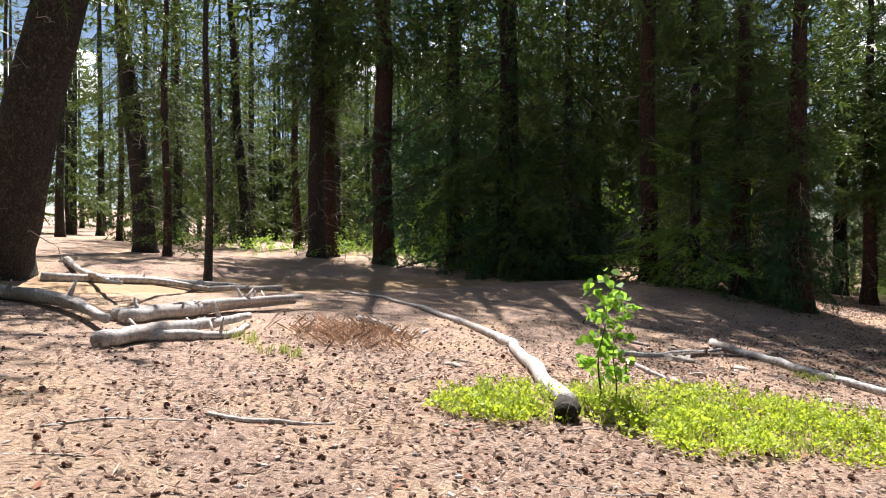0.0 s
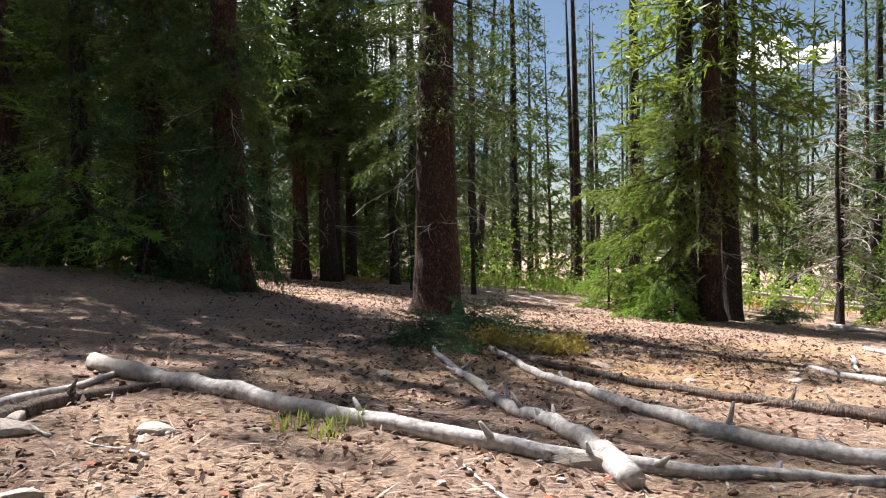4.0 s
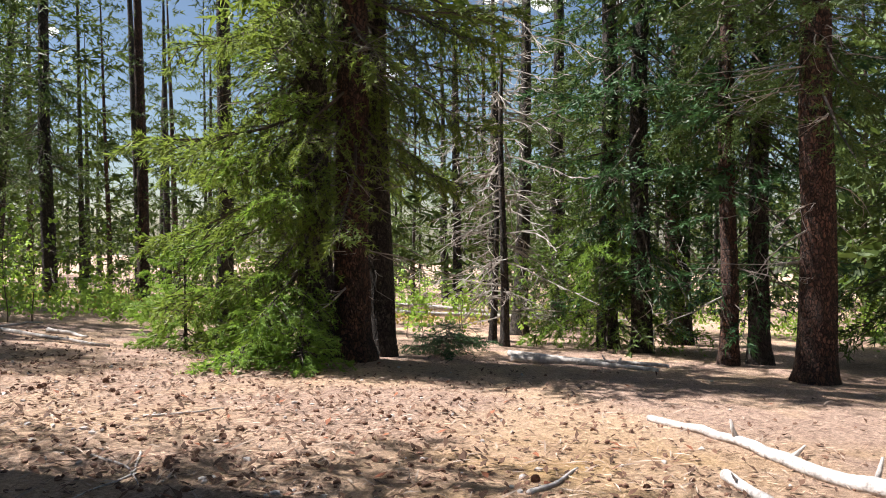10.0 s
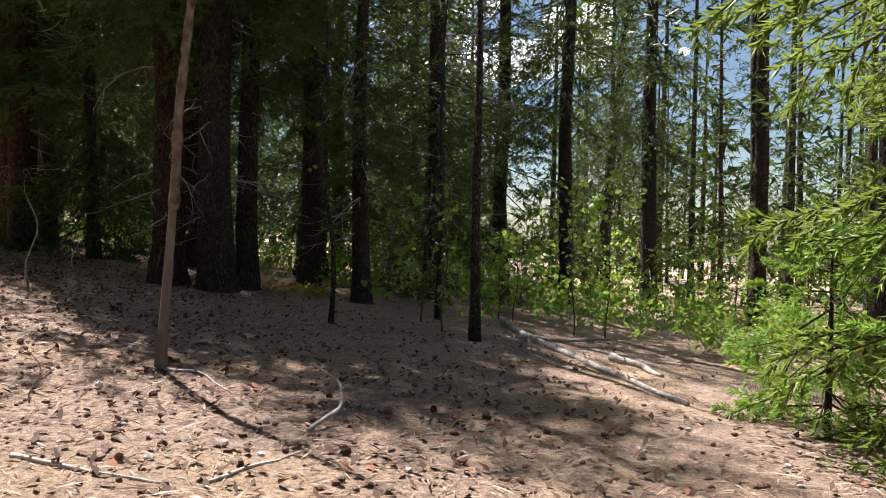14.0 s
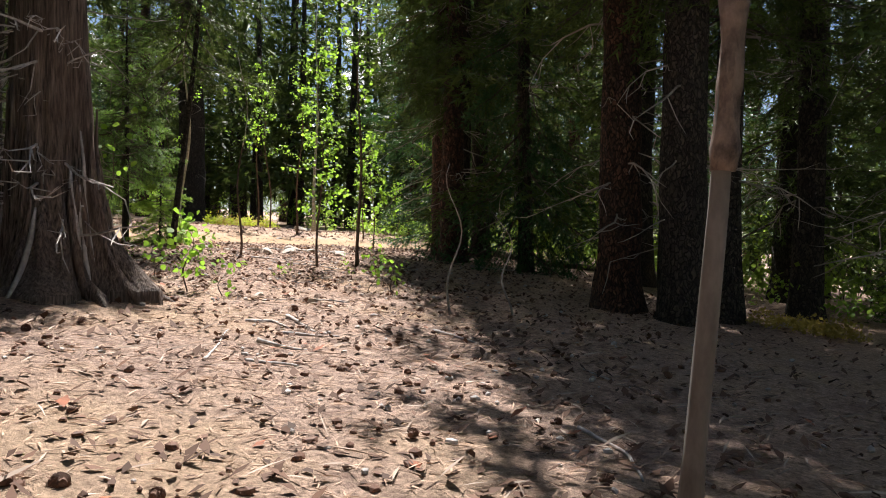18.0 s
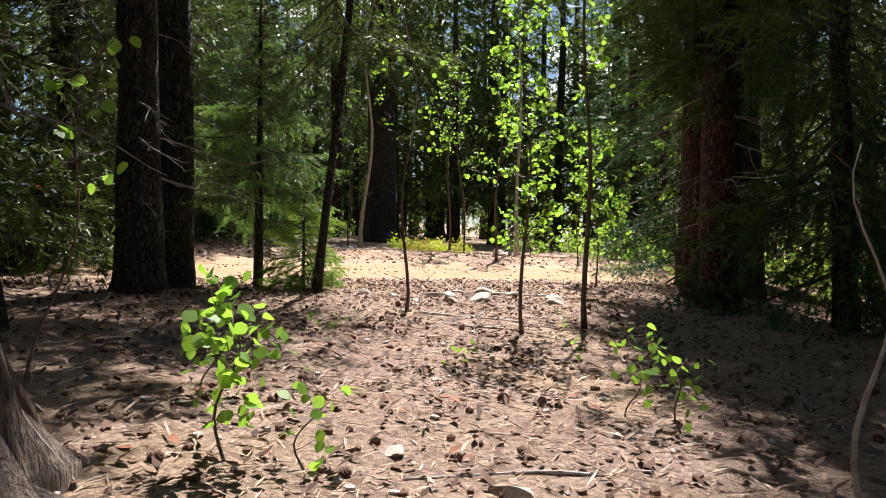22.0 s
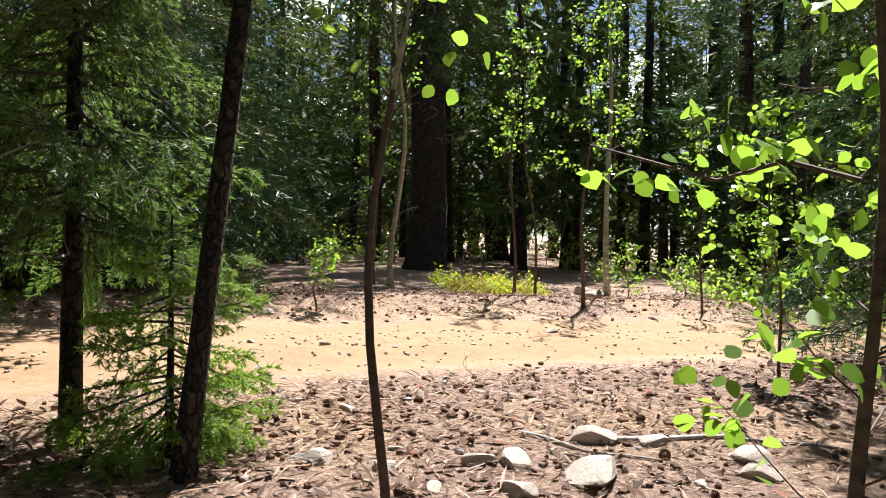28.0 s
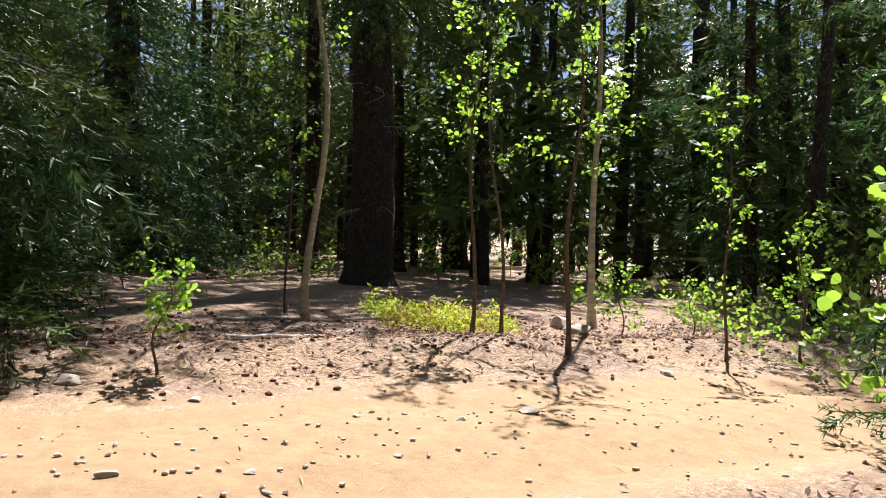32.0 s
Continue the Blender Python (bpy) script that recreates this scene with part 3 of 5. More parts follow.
conifer(23.3, 31.6, 0.18, "high", BARK_GREY, tall=20)
conifer(28.5, 37.5, 0.20, "high", BARK_GREY, (0.10, 0.0))
conifer(22.5, 33.3, 0.20, "middle", BARK_GREY)

# the dark stand east of the sunny slope
conifer(14.22, 29.2, 0.26, "high", BARK_RED, tall=15, size=1.5, label="large conifer with scaly red-brown bark")
conifer(14.9, 28.6, 0.28, "high", BARK_GREY, tall=15, size=1.26)
conifer(15.5, 29.1, 0.18, "high", BARK_GREY, size=0.85, tall=16)
conifer(15.1, 33.6, 0.28, "high", BARK_GREY, size=1.4)
conifer(17.7, 33.4, 0.34, "middle", BARK_GREY)
conifer(16.9, 30.6, 0.20, "high", BARK_GREY, size=0.8, tall=15)
conifer(17.2, 28.4, 0.15, "high", BARK_GREY, size=0.55, tall=10)
conifer(19.3, 30.2, 0.2, "full", BARK_GREY, size=1.1)
skirt(conifer(13.1, 33.9, 0.13, "middle", BARK_GREY, tall=19, size=1.2), 2, 2.6, 0.6)
conifer(11.4, 35.8, 0.25, "high", BARK_RED, tall=14, size=0.7)
conifer(12.1, 36.8, 0.20, "high", BARK_GREY, tall=19, size=1.0)
conifer(11.9, 35.0, 0.12, "high", BARK_GREY, tall=15, size=0.8)
conifer(11.1, 38.2, 0.12, "full", BARK_GREY, tall=14, size=0.8)
conifer(14.6, 42.0, 0.18, "high", BARK_RED, (-0.04, 0))
conifer(12.9, 40.0, 0.10, "high")
conifer(20.8, 47.0, 0.30, "middle")
conifer(19.0, 36.0, 0.20, "middle")
for x, y in ((20.6, 33.2), (17.0, 37.6), (21.6, 37.0), (19.4, 39.6), (23.6, 40.5), (15.4, 39.0)):
    conifer(x, y, 0.17, "middle", BARK_GREY, size=1.1, tall=17)

# left of the slope and across the road
conifer(2.7, 32.4, 0.24, "middle", BARK_GREY, size=1.3)
conifer(6.6, 29.65, 0.21, "high", BARK_GREY, size=1.55, label="dark conifer trunk in deep shade")
conifer(6.5, 30.25, 0.19, "high", BARK_GREY, size=1.6)
conifer(4.4, 28.6, 0.2, "full", BARK_GREY, size=1.1)
conifer(7.6, 27.2, 0.2, "high", BARK_GREY, size=0.75, tall=16)
conifer(11.75, 34.6, 0.24, "high", BARK_RED, size=0.8, tall=17)
conifer(1.2, 46.0, 0.50, "high", BARK_GREY, tall=22, size=1.5, label="broad dark spruce beyond the dirt track")
skirt(conifer(-3.3, 43.5, 0.40, "full", BARK_GREY, size=1.4), 2, 2.0, 1.3)
skirt(conifer(-0.3, 37.8, 0.25, "full", BARK_RED, (-0.16, 0.05), size=1.2), 2, 4.0)
skirt(conifer(1.6, 36.0, 0.18, "full", BARK_GREY, size=1.2), 2, 5.2)
conifer(-1.6, 48.0, 0.22, "high")
conifer(-0.8, 56.0, 0.32, "middle")
conifer(6.8, 58.0, 0.30, "high", BARK_GREY)
conifer(10.8, 55.0, 0.22, "middle")
conifer(4.6, 60.0, 0.20, "high")
conifer(3.0, 52.0, 0.18, "high", BARK_GREY)
conifer(8.6, 50.0, 0.15, "middle")


# forest all round, kept clear of the walk, the track and the open slope
def open_place(x, y):
    walk_line = ((0, 0), (0.5, 3), (2.7, 7), (6, 10.7), (10, 13), (12.5, 14.2), (13.3, 17), (13.2, 20), (12, 24), (11, 27), (9.3, 31), (7.5, 36))
    near = min((Vector((x, y)) - Vector(p)).length for p in walk_line)
    return near < 9.5 or abs(road_side(x, y)) < 3.2


wild = random.Random(5)
placed, tries = [], 0
while len(placed) < 135 and tries < 9000:
    tries += 1
    x, y = wild.uniform(-34, 58), wild.uniform(-26, 78)
    if open_place(x, y) or min((math.hypot(x - a, y - b) for a, b in placed), default=9) < 2.3:
        continue
    if (-9 < x < 3 and 2 < y < 26) or (2 < x < 12 and 3 < y < 22) or (13 < x < 24 and 8 < y < 27) or (3 < x < 13 and 30 < y < 47):
        continue
    placed.append((x, y))
    conifer(x, y, wild.uniform(0.09, 0.22), "far", None, (wild.uniform(-0.03, 0.03), wild.uniform(-0.03, 0.03)), wild.uniform(13, 21), False, wild.uniform(0.75, 1.15))

# the deep forest behind, and mostly unseen trees added beside and behind the walk to block sky light: simple trees,
# joined
def deep_forest(name, spots, label):
    rng = random.Random(len(spots))
    forms = []
    for k in range(3):
        me = crown("deep", 71 + k, 0.8 + 0.9 * k, 18.6, 2.3, 66, "deep", NEEDLES_FAR, 0.9, 0.05, 0.35)[0]
        co = np.empty(len(me.vertices) * 3, np.float32)
        me.vertices.foreach_get("co", co)
        bpy.data.meshes.remove(me)
        forms.append(co.reshape(-1, 3))
    leaves, stems = [], Shape()
    for x, y, tall, wide in spots:
        a, z = rng.uniform(0, 6.28), height(x, y)
        c, s = math.cos(a) * wide, math.sin(a) * wide
        m = np.array(((c, -s, 0), (s, c, 0), (0, 0, tall / 19)))
        leaves.append(forms[rng.randrange(3)] @ m.T + np.array((x, y, z)))
        r, lx = rng.uniform(0.10, 0.2), rng.uniform(-0.03, 0.03)
        stems.tube([(x, y, z - 0.2), (x + lx * 2, y, z + 2), (x + lx * 8, y, z + 8), (x + lx * 8, y, z + tall * 0.97)], [r * 1.3, r, r * 0.75, 0.01], 7, False)
    ob = thing(name, 0, 0, 0, label, "forest", kind="stuff")
    tagged(child("foliage", tri_mesh("deep_foliage", np.concatenate(leaves), NEEDLES_FAR), ob), kind="stuff")
    tagged(child("trunks", stems.mesh("deep_trunks", BARK_GREY, True), ob), kind="stuff")


deep, tries = [], 0
while len(deep) < 250 and tries < 16000:
    tries += 1
    a, d = wild.uniform(0, 6.283), wild.uniform(26, 70)
    x, y = 9 + d * math.cos(a), 22 + d * math.sin(a)
    if open_place(x, y) or min((math.hypot(x - p[0], y - p[1]) for p in placed + deep), default=9) < 1.6:
        continue
    deep.append((x, y, wild.uniform(14, 21), wild.uniform(0.8, 1.15)))
tries = 0
while len(deep) < 310 and tries < 9000:
    tries += 1
    x, y = wild.uniform(-26, 30), wild.uniform(51, 74)
    if open_place(x, y) or min((math.hypot(x - p[0], y - p[1]) for p in placed + deep), default=9) < 1.5:
        continue
    deep.append((x, y, wild.uniform(15, 22), wild.uniform(0.9, 1.25)))
deep_forest("deep_forest", deep, "dense dark conifer forest in the distance")
# added trees, mostly out of view, that cut the sky light from the south
SKY_BLOCKERS, tries = [], 0
while len(SKY_BLOCKERS) < 70 and tries < 6000:
    tries += 1
    x, y = wild.uniform(-22, 34), wild.uniform(-20, 9)
    clear = min((Vector((x, y)) - Vector(p)).length for p in ((0, 0), (0.5, 3), (2.7, 7), (6, 10.7), (10, 13), (12.5, 14.2), (-5, 12), (-8, 16)))
    if clear < (6.5 if y < 4 and x < 8 else 15.0 if x > 4 else 9.0) or min((math.hypot(x - p[0], y - p[1]) for p in placed + SKY_BLOCKERS), default=9) < 2.0:
        continue
    SKY_BLOCKERS.append((x, y, wild.uniform(17, 23), wild.uniform(1.0, 1.4)))
deep_forest("sky_blocking_forest", SKY_BLOCKERS, "tall conifers added behind the clearing, mostly unseen, to block sky light")


# ---- fallen wood, stones, cones ----
def fallen(name, line, r, label, category="log", material=None, taper=0.55, lift=0.0, stubs=3, sag=0.75):
    """A log or stick along the line on the ground, with a few broken stubs."""
    seed = int(abs(line[0][0] * 131 + line[0][1] * 57))
    rng, s = random.Random(seed), Shape()
    pts, n = [], 5
    for a, b in zip(line[:-1], line[1:]):
        for k in range(n):
            u = k / n
            pts.append(Vector(a) * (1 - u) + Vector(b) * u)
    pts.append(Vector(line[-1]))
    smooth = [pts[0]] + [(pts[i - 1] + pts[i] * 2 + pts[i + 1]) / 4 for i in range(1, len(pts) - 1)] + [pts[-1]]
    m = len(smooth)
    x0, y0 = smooth[0]
    z0 = height(x0, y0)
    path, radii = [], []
    for i, p in enumerate(smooth):
        u = i / (m - 1)
        rr = r * (1 - taper * u) * (0.92 + 0.16 * rng.random())
        z = height(p.x, p.y) + rr * sag + lift * u
        path.append((p.x - x0 + rng.uniform(-0.3, 0.3) * r, p.y - y0 + rng.uniform(-0.3, 0.3) * r, z - z0))
        radii.append(rr)
    s.tube(path, radii, 10 if r > 0.03 else 6, True, 0.12)
    ob = thing(name, x0, y0, z0, label, category, "fallen wood")
    child("stem", s.mesh("stem", material or DEAD_WOOD, True), ob)
    for k in range(stubs):
        i = rng.randrange(1, m - 1)
        p, w = Vector(path[i]), Vector((rng.uniform(-1, 1), rng.uniform(-1, 1), rng.uniform(0.1, 1))).normalized()
        ln = r * rng.uniform(1.0, 2.8)
        t = Shape().tube([p, p + w * ln * 0.6, p + w * ln + Vector((0, 0, ln * 0.1))], [r * 0.35, r * 0.25, r * 0.12], 6)
        child("branch_stub", t.mesh("stub", material or DEAD_WOOD, True), ob)
    return ob


def log(line, r, label="weathered grey log lying on the needle floor", **more):
    return fallen("fallen_log", line, r, label, "log", **more)


def stick(line, r, label="bleached dead stick on the forest floor", **more):
    return fallen("dead_stick", line, r, label, "stick", stubs=1, **more)


GREY = "long slender grey log across the clearing"
log([(4.79, 14.59), (5.23, 13.5), (5.65, 12.28), (6.07, 11.32), (6.43, 10.72), (6.95, 10.13), (7.73, 9.52)], 0.08, GREY, stubs=6)
log([(3.65, 12.57), (4.05, 13.02), (4.65, 13.5), (5.16, 13.81)], 0.06, "brown half-decayed log on the forest floor", material=STUMP_WOOD)
log([(6.34, 10.16), (6.74, 10.73), (7.03, 11.39), (7.12, 11.96), (7.65, 13.07), (8.73, 15.07)], 0.075, "gnarled forked grey log", stubs=7)
log([(8.46, 9.42), (8.33, 9.71), (8.09, 10.27), (8.02, 10.79), (8.14, 11.63), (8.44, 12.48), (8.65, 13.21), (9.51, 14.87)], 0.08, GREY, stubs=5)
log([(9.81, 9.72), (9.91, 10.21), (9.81, 10.69), (9.68, 11.2), (9.51, 11.9), (9.33, 12.7), (9.16, 13.55), (9.8, 15.29)], 0.07, "dark mossy log in the shade", material=STUMP_WOOD)
log([(-4.07, 10.4), (-3.62, 11.81), (-3.23, 12.91), (-2.67, 13.97)], 0.12, stubs=5, lift=0.1)
log([(-3.36, 9.31), (-2.87, 9.77), (-2.55, 10.27), (-2.64, 11.32)], 0.085)
log([(-7.03, 14.95), (-5.41, 15.73), (-4.19, 15.7), (-3.66, 16.51)], 0.08, lift=0.1)
log([(-7.11, 11.57), (-5.84, 11.27), (-5.09, 10.87), (-3.89, 9.71)], 0.13, stubs=6, lift=0.12)
log([(-3.5, 8.68), (-3.21, 9.51), (-2.86, 10.59), (-2.68, 11.45)], 0.11, lift=0.12, stubs=4)
log([(-4.24, 10.58), (-3.6, 11.84), (-2.56, 14.02)], 0.11, lift=0.2, stubs=5)
log([(-7.84, 14.57), (-5.9, 15.98), (-4.9, 16.55), (-3.78, 16.94)], 0.10)
log([(1.66, 8.28), (1.44, 10.01), (1.16, 12.1), (0.85, 13.03), (-0.09, 14.96), (-1.24, 16.63), (-2.69, 17.72)], 0.105, "bleached white log lying across the clearing", taper=0.75, stubs=0)
# near-black colour also stands in for the shade inside the hollow end
log([(1.60, 7.74), (1.64, 8.1), (1.66, 8.42)], 0.115, "charred butt of a broken log, its hollow's shade put into the colour", material=CHARRED_HOLLOW, taper=0.2, stubs=0)
log([(-1.42, 13.29), (-0.71, 12.55), (-0.31, 11.96), (-0.19, 12.97)], 0.05)
log([(-8.89, 17.06), (-6.78, 14.7), (-5.01, 12.23)], 0.07, lift=0.3)
log([(14.48, 11.4), (15.09, 12.13), (15.87, 12.67), (16.68, 13.46)], 0.07, "sunlit pale log without bark")
log([(12.52, 11.37), (12.53, 11.94), (12.84, 12.57)], 0.06, "smooth grey log in the shade")
log([(14.61, 12.73), (13.79, 12.35), (13.18, 12.01)], 0.04)
log([(20.81, 16.09), (20.92, 15.52), (21.14, 14.95), (21.11, 13.84)], 0.075, "short white log with upright stubs", stubs=5)
log([(2.82, 11.65), (3.03, 11.17), (3.22, 10.8)], 0.045)
log([(3.23, 10.74), (3.39, 10.5), (3.69, 10.48)], 0.04)
log([(3.1, 14.5), (3.26, 13.93), (3.52, 13.75)], 0.045)
log([(12.2, 38.05), (13.38, 36.42), (14.49, 36.04)], 0.09, "mossy log in the dark stand", material=STUMP_WOOD)
log([(13.13, 36.0), (14.05, 36.03), (14.91, 35.68)], 0.10, "mossy log in the dark stand", material=STUMP_WOOD)
log([(18.73, 26.27), (18.14, 23.65), (17.86, 21.38)], 0.05)
log([(21.69, 16.37), (21.29, 15.31), (21.61, 14.71), (21.78, 13.75)], 0.06)
log([(18.66, 23.55), (18.79, 23.21), (18.66, 22.67)], 0.05)
log([(18.24, 25.0), (18.96, 24.95), (20.01, 25.24)], 0.035)
log([(33.0, 16.0), (31.0, 19.0), (29.0, 22.0)], 0.12, "grey logs piled in the far clearing", lift=0.3)
log([(33.5, 17.5), (31.2, 20.0), (29.6, 23.0)], 0.12, "grey logs piled in the far clearing", lift=0.5)
stick([(12.33, 20.85), (12.52, 20.82), (12.76, 20.52)], 0.022)
stick([(12.88, 20.29), (13.19, 20.04), (13.54, 19.88)], 0.014)
stick([(13.68, 19.87), (13.96, 20.13), (14.27, 20.32)], 0.012)
stick([(11.3, 25.69), (11.48, 25.48), (11.63, 25.31)], 0.018)
stick([(11.12, 25.29), (11.25, 25.47), (11.44, 25.31)], 0.015)
stick([(11.48, 25.02), (11.65, 25.11), (11.84, 25.21)], 0.012)
stick([(12.42, 25.97), (12.6, 25.87), (12.78, 25.7)], 0.017)
stick([(11.37, 23.98), (11.3, 24.32), (11.16, 24.85)], 0.010)
stick([(11.55, 24.17), (11.7, 24.14), (11.86, 24.18)], 0.013)
stick([(11.44, 24.65), (11.61, 24.64), (11.78, 24.67)], 0.016)
stick([(9.16, 30.65), (9.6, 30.82), (9.95, 30.99), (10.45, 30.91)], 0.013)
stick([(9.62, 30.27), (10.1, 30.45), (10.43, 30.34), (10.81, 30.19)], 0.013)
stick([(9.14, 32.88), (9.68, 33.48), (10.31, 33.68)], 0.019)
stick([(4.41, 37.4), (4.69, 37.76), (4.93, 38.21)], 0.035)
stick([(3.3, 38.6), (4.1, 39.8), (4.6, 40.9)], 0.03)
stick([(-1.37, 6.55), (-0.99, 6.55), (-0.68, 6.71), (-0.38, 6.83)], 0.026)
stick([(2.69, 12.57), (3.31, 12.67), (4.2, 13.49), (5.05, 14.49)], 0.05)
stick([(13.66, 13.84), (13.95, 13.74), (14.44, 13.7)], 0.022)
stick([(13.57, 22.31), (13.94, 22.29), (14.08, 21.76)], 0.016)
stick([(14.35, 20.61), (14.62, 20.85), (14.72, 21.2), (14.60, 21.5)], 0.016, lift=0.25)
litter_rng = random.Random(9)
WALKED = [(0.0, 5.3), (1.4, 6.5), (-1.5, 7.5), (1.2, 9.2), (3.0, 9.0), (4.2, 11), (6, 12.5), (8.5, 13.5), (11, 14), (13, 15), (14.5, 17), (14, 20), (13, 22.5), (12, 25), (11, 27.5), (10, 30), (9.3, 32), (8.6, 33)]
for k in range(64):
    x, y = WALKED[k % len(WALKED)]
    x, y, a, ln = x + litter_rng.gauss(0, 2.4), y + litter_rng.gauss(0, 2.0), litter_rng.uniform(0, 6.28), litter_rng.uniform(0.15, 0.6)
    b = a + litter_rng.uniform(-0.6, 0.6)
    if abs(road_side(x, y)) > 1.9:
        stick([(x, y), (x + ln * math.cos(a), y + ln * math.sin(a)), (x + ln * math.cos(a) + ln * math.cos(b), y + ln * math.sin(a) + ln * math.sin(b))], litter_rng.uniform(0.006, 0.014))


def rock_mesh(seed):
    rng, b = random.Random(seed), bmesh.new()
    bmesh.ops.create_icosphere(b, subdivisions=3, radius=1)
    cuts = [(Vector((rng.gauss(0, 1), rng.gauss(0, 1), rng.gauss(0, 0.7))).normalized(), rng.uniform(0.42, 0.72)) for _ in range(11)]
    for v in b.verts:
        for n, d in cuts:
            over = v.co.dot(n) - d
            if over > 0:
                v.co -= n * over * 0.98
        v.co *= 1 + 0.06 * noise.noise(v.co * 2.5 + Vector((seed, 0, 0)))
        v.co.z *= 0.62
    me = bpy.data.meshes.new("rock")
    b.to_mesh(me)
    b.free()
    me.materials.append(STONE)
    return me


ROCKS = [rock_mesh(k) for k in range(5)]
rock_number = itertools.count()


def rock(x, y, r, label="pale grey granite stone half sunk in the soil"):
    k = next(rock_number)
    ob = new("rock", ROCKS[k % 5])
    ob.matrix_basis = Matrix.LocRotScale((x, y, height(x, y) + r * 0.10), Euler((0.15 * math.sin(k), 0.12 * math.cos(k), k * 1.9)), (r * 1.45, r * (1.0 + 0.35 * math.sin(k * 2.2)), r * 0.75))
    return tagged(ob, label, "stone", "stones")


rock(7.99, 31.69, 0.11), rock(8.30, 31.85, 0.08), rock(8.67, 32.14, 0.09), rock(8.98, 31.90, 0.11), rock(9.22, 32.24, 0.17)
rock(9.92, 32.86, 0.124), rock(8.63, 31.73, 0.06), rock(8.81, 31.32, 0.04), rock(9.67, 31.96, 0.05), rock(9.91, 31.97, 0.04)
rock(4.55, 35.54, 0.105), rock(9.69, 32.47, 0.06), rock(9.36, 33.03, 0.09), rock(7.65, 32.53, 0.075), rock(6.26, 33.35, 0.04)
rock(5.58, 34.08, 0.04), rock(6.45, 41.9, 0.32, "large pale boulder beside the track"), rock(6.75, 41.5, 0.2), rock(7.10, 35.60, 0.03), rock(4.77, 39.08, 0.08)
rock(7.10, 36.60, 0.04), rock(8.10, 39.6, 0.085), rock(6.15, 34.41, 0.055), rock(11.25, 26.65, 0.09, "white quartz stone on the needles"), rock(10.65, 26.85, 0.07)
rock(9.04, 32.86, 0.16), rock(8.84, 32.24, 0.115), rock(9.86, 33.12, 0.12), rock(3.7, 12.56, 0.2, "flat pale stone beside a log"), rock(3.88, 13.74, 0.09)
rock(4.46, 12.1, 0.06), rock(5.4, 10.12, 0.075), rock(5.05, 10.33, 0.09), rock(3.7, 11.24, 0.1), rock(9.96, 13.46, 0.11), rock(10.16, 12.43, 0.07)
rock(11.49, 12.55, 0.065), rock(12.01, 12.26, 0.09), rock(11.48, 11.98, 0.08), rock(6.47, 10.63, 0.18), rock(7.09, 13.64, 0.09), rock(4.55, 12.26, 0.1)
rock(3.92, 12.74, 0.13), rock(4.28, 12.21, 0.065), rock(7.43, 37.11, 0.09), rock(7.86, 37.25, 0.035), rock(6.50, 36.20, 0.035), rock(6.62, 34.89, 0.035), rock(6.81, 34.76, 0.03)
rock(0.39, 10.2, 0.10, "white stone in the sun"), rock(16.2, 29.2, 0.10)
for k in range(70):
    s, d = litter_rng.uniform(-7, 9), litter_rng.uniform(1.0, 3.6) * litter_rng.choice((-1, 1, 1))
    p = ROAD_AT + ROAD_ON * s + ROAD_OFF * d
    rock(p.x, p.y, litter_rng.uniform(0.015, 0.05), "small stone by the dirt track")


def cone_mesh(opened):
    """A pine cone: overlapping scales round a core."""
    s = Shape().tube([(0, 0, 0), (0, 0, 0.25), (0, 0, 0.7), (0, 0, 1.0)], [0.2, 0.33, 0.25, 0.05], 8)
    for ring in range(7):
        z, w = 0.08 + ring * 0.13, (0.30, 0.40, 0.42, 0.40, 0.34, 0.25, 0.15)[ring]
        for k in range(8):
            a = 2 * math.pi * (k + 0.5 * (ring % 2)) / 8
            c, n = Vector((math.cos(a), math.sin(a), 0)), Vector((-math.sin(a), math.cos(a), 0))
            tip = c * (w + opened) + Vector((0, 0, z + 0.10))
            base = c * w * 0.5 + Vector((0, 0, z))
            s.add([tuple(base - n * 0.07), tuple(base + n * 0.07), tuple(tip + n * 0.09), tuple(tip - n * 0.09), tuple(tip + Vector((0, 0, 0.07)))], [(0, 1, 2, 3), (3, 2, 4)])
    return s.mesh("cone", CONE)


CONES = [cone_mesh(0.04), cone_mesh(0.12), cone_mesh(0.18)]
for k in range(290):
    x, y = WALKED[k % len(WALKED)]
    x, y = x + litter_rng.gauss(0, 1.9), y + litter_rng.gauss(0, 1.7)
    if abs(road_side(x, y)) < 1.7:
        continue
    size = litter_rng.uniform(0.038, 0.062)
    ob = new("pine_cone", CONES[k % 3])
    ob.matrix_basis = Matrix.LocRotScale((x, y, height(x, y) + size * 0.30), Euler((radians(litter_rng.uniform(65, 115)), 0, litter_rng.uniform(0, 6.28))), (size, size, size))
    tagged(ob, "brown pine cone lying on the needles", "pine cone", "pine cones")


# ---- litter: needles, twigs, bark flakes ----
def litter_mesh(name, count, long, wide, tilt, material, spread_by, seed, lift=0.004, points=None, keep_off=1.6):
    rng = np.random.RandomState(seed)
    pts = np.array(points or WALKED)
    pick = pts[rng.randint(len(pts), size=count)] + rng.normal(0, spread_by, (count, 2))
    a, ln, w = rng.uniform(0, 6.283, count), rng.uniform(*long, count), rng.uniform(*wide, count)
    rise = rng.uniform(-tilt, tilt, count)
    out = []
    for (x, y), b, l, v, q in zip(pick, a, ln, w, rise):
        d = abs(road_side(x, y))
        if d < keep_off and rng.rand() < 0.975:
            continue
        z = height(x, y) + lift + abs(q) * l * 0.5
        c, s = math.cos(b), math.sin(b)
        ax, ay, az, bx, by = c * l / 2, s * l / 2, q * l / 2, -s * v / 2, c * v / 2
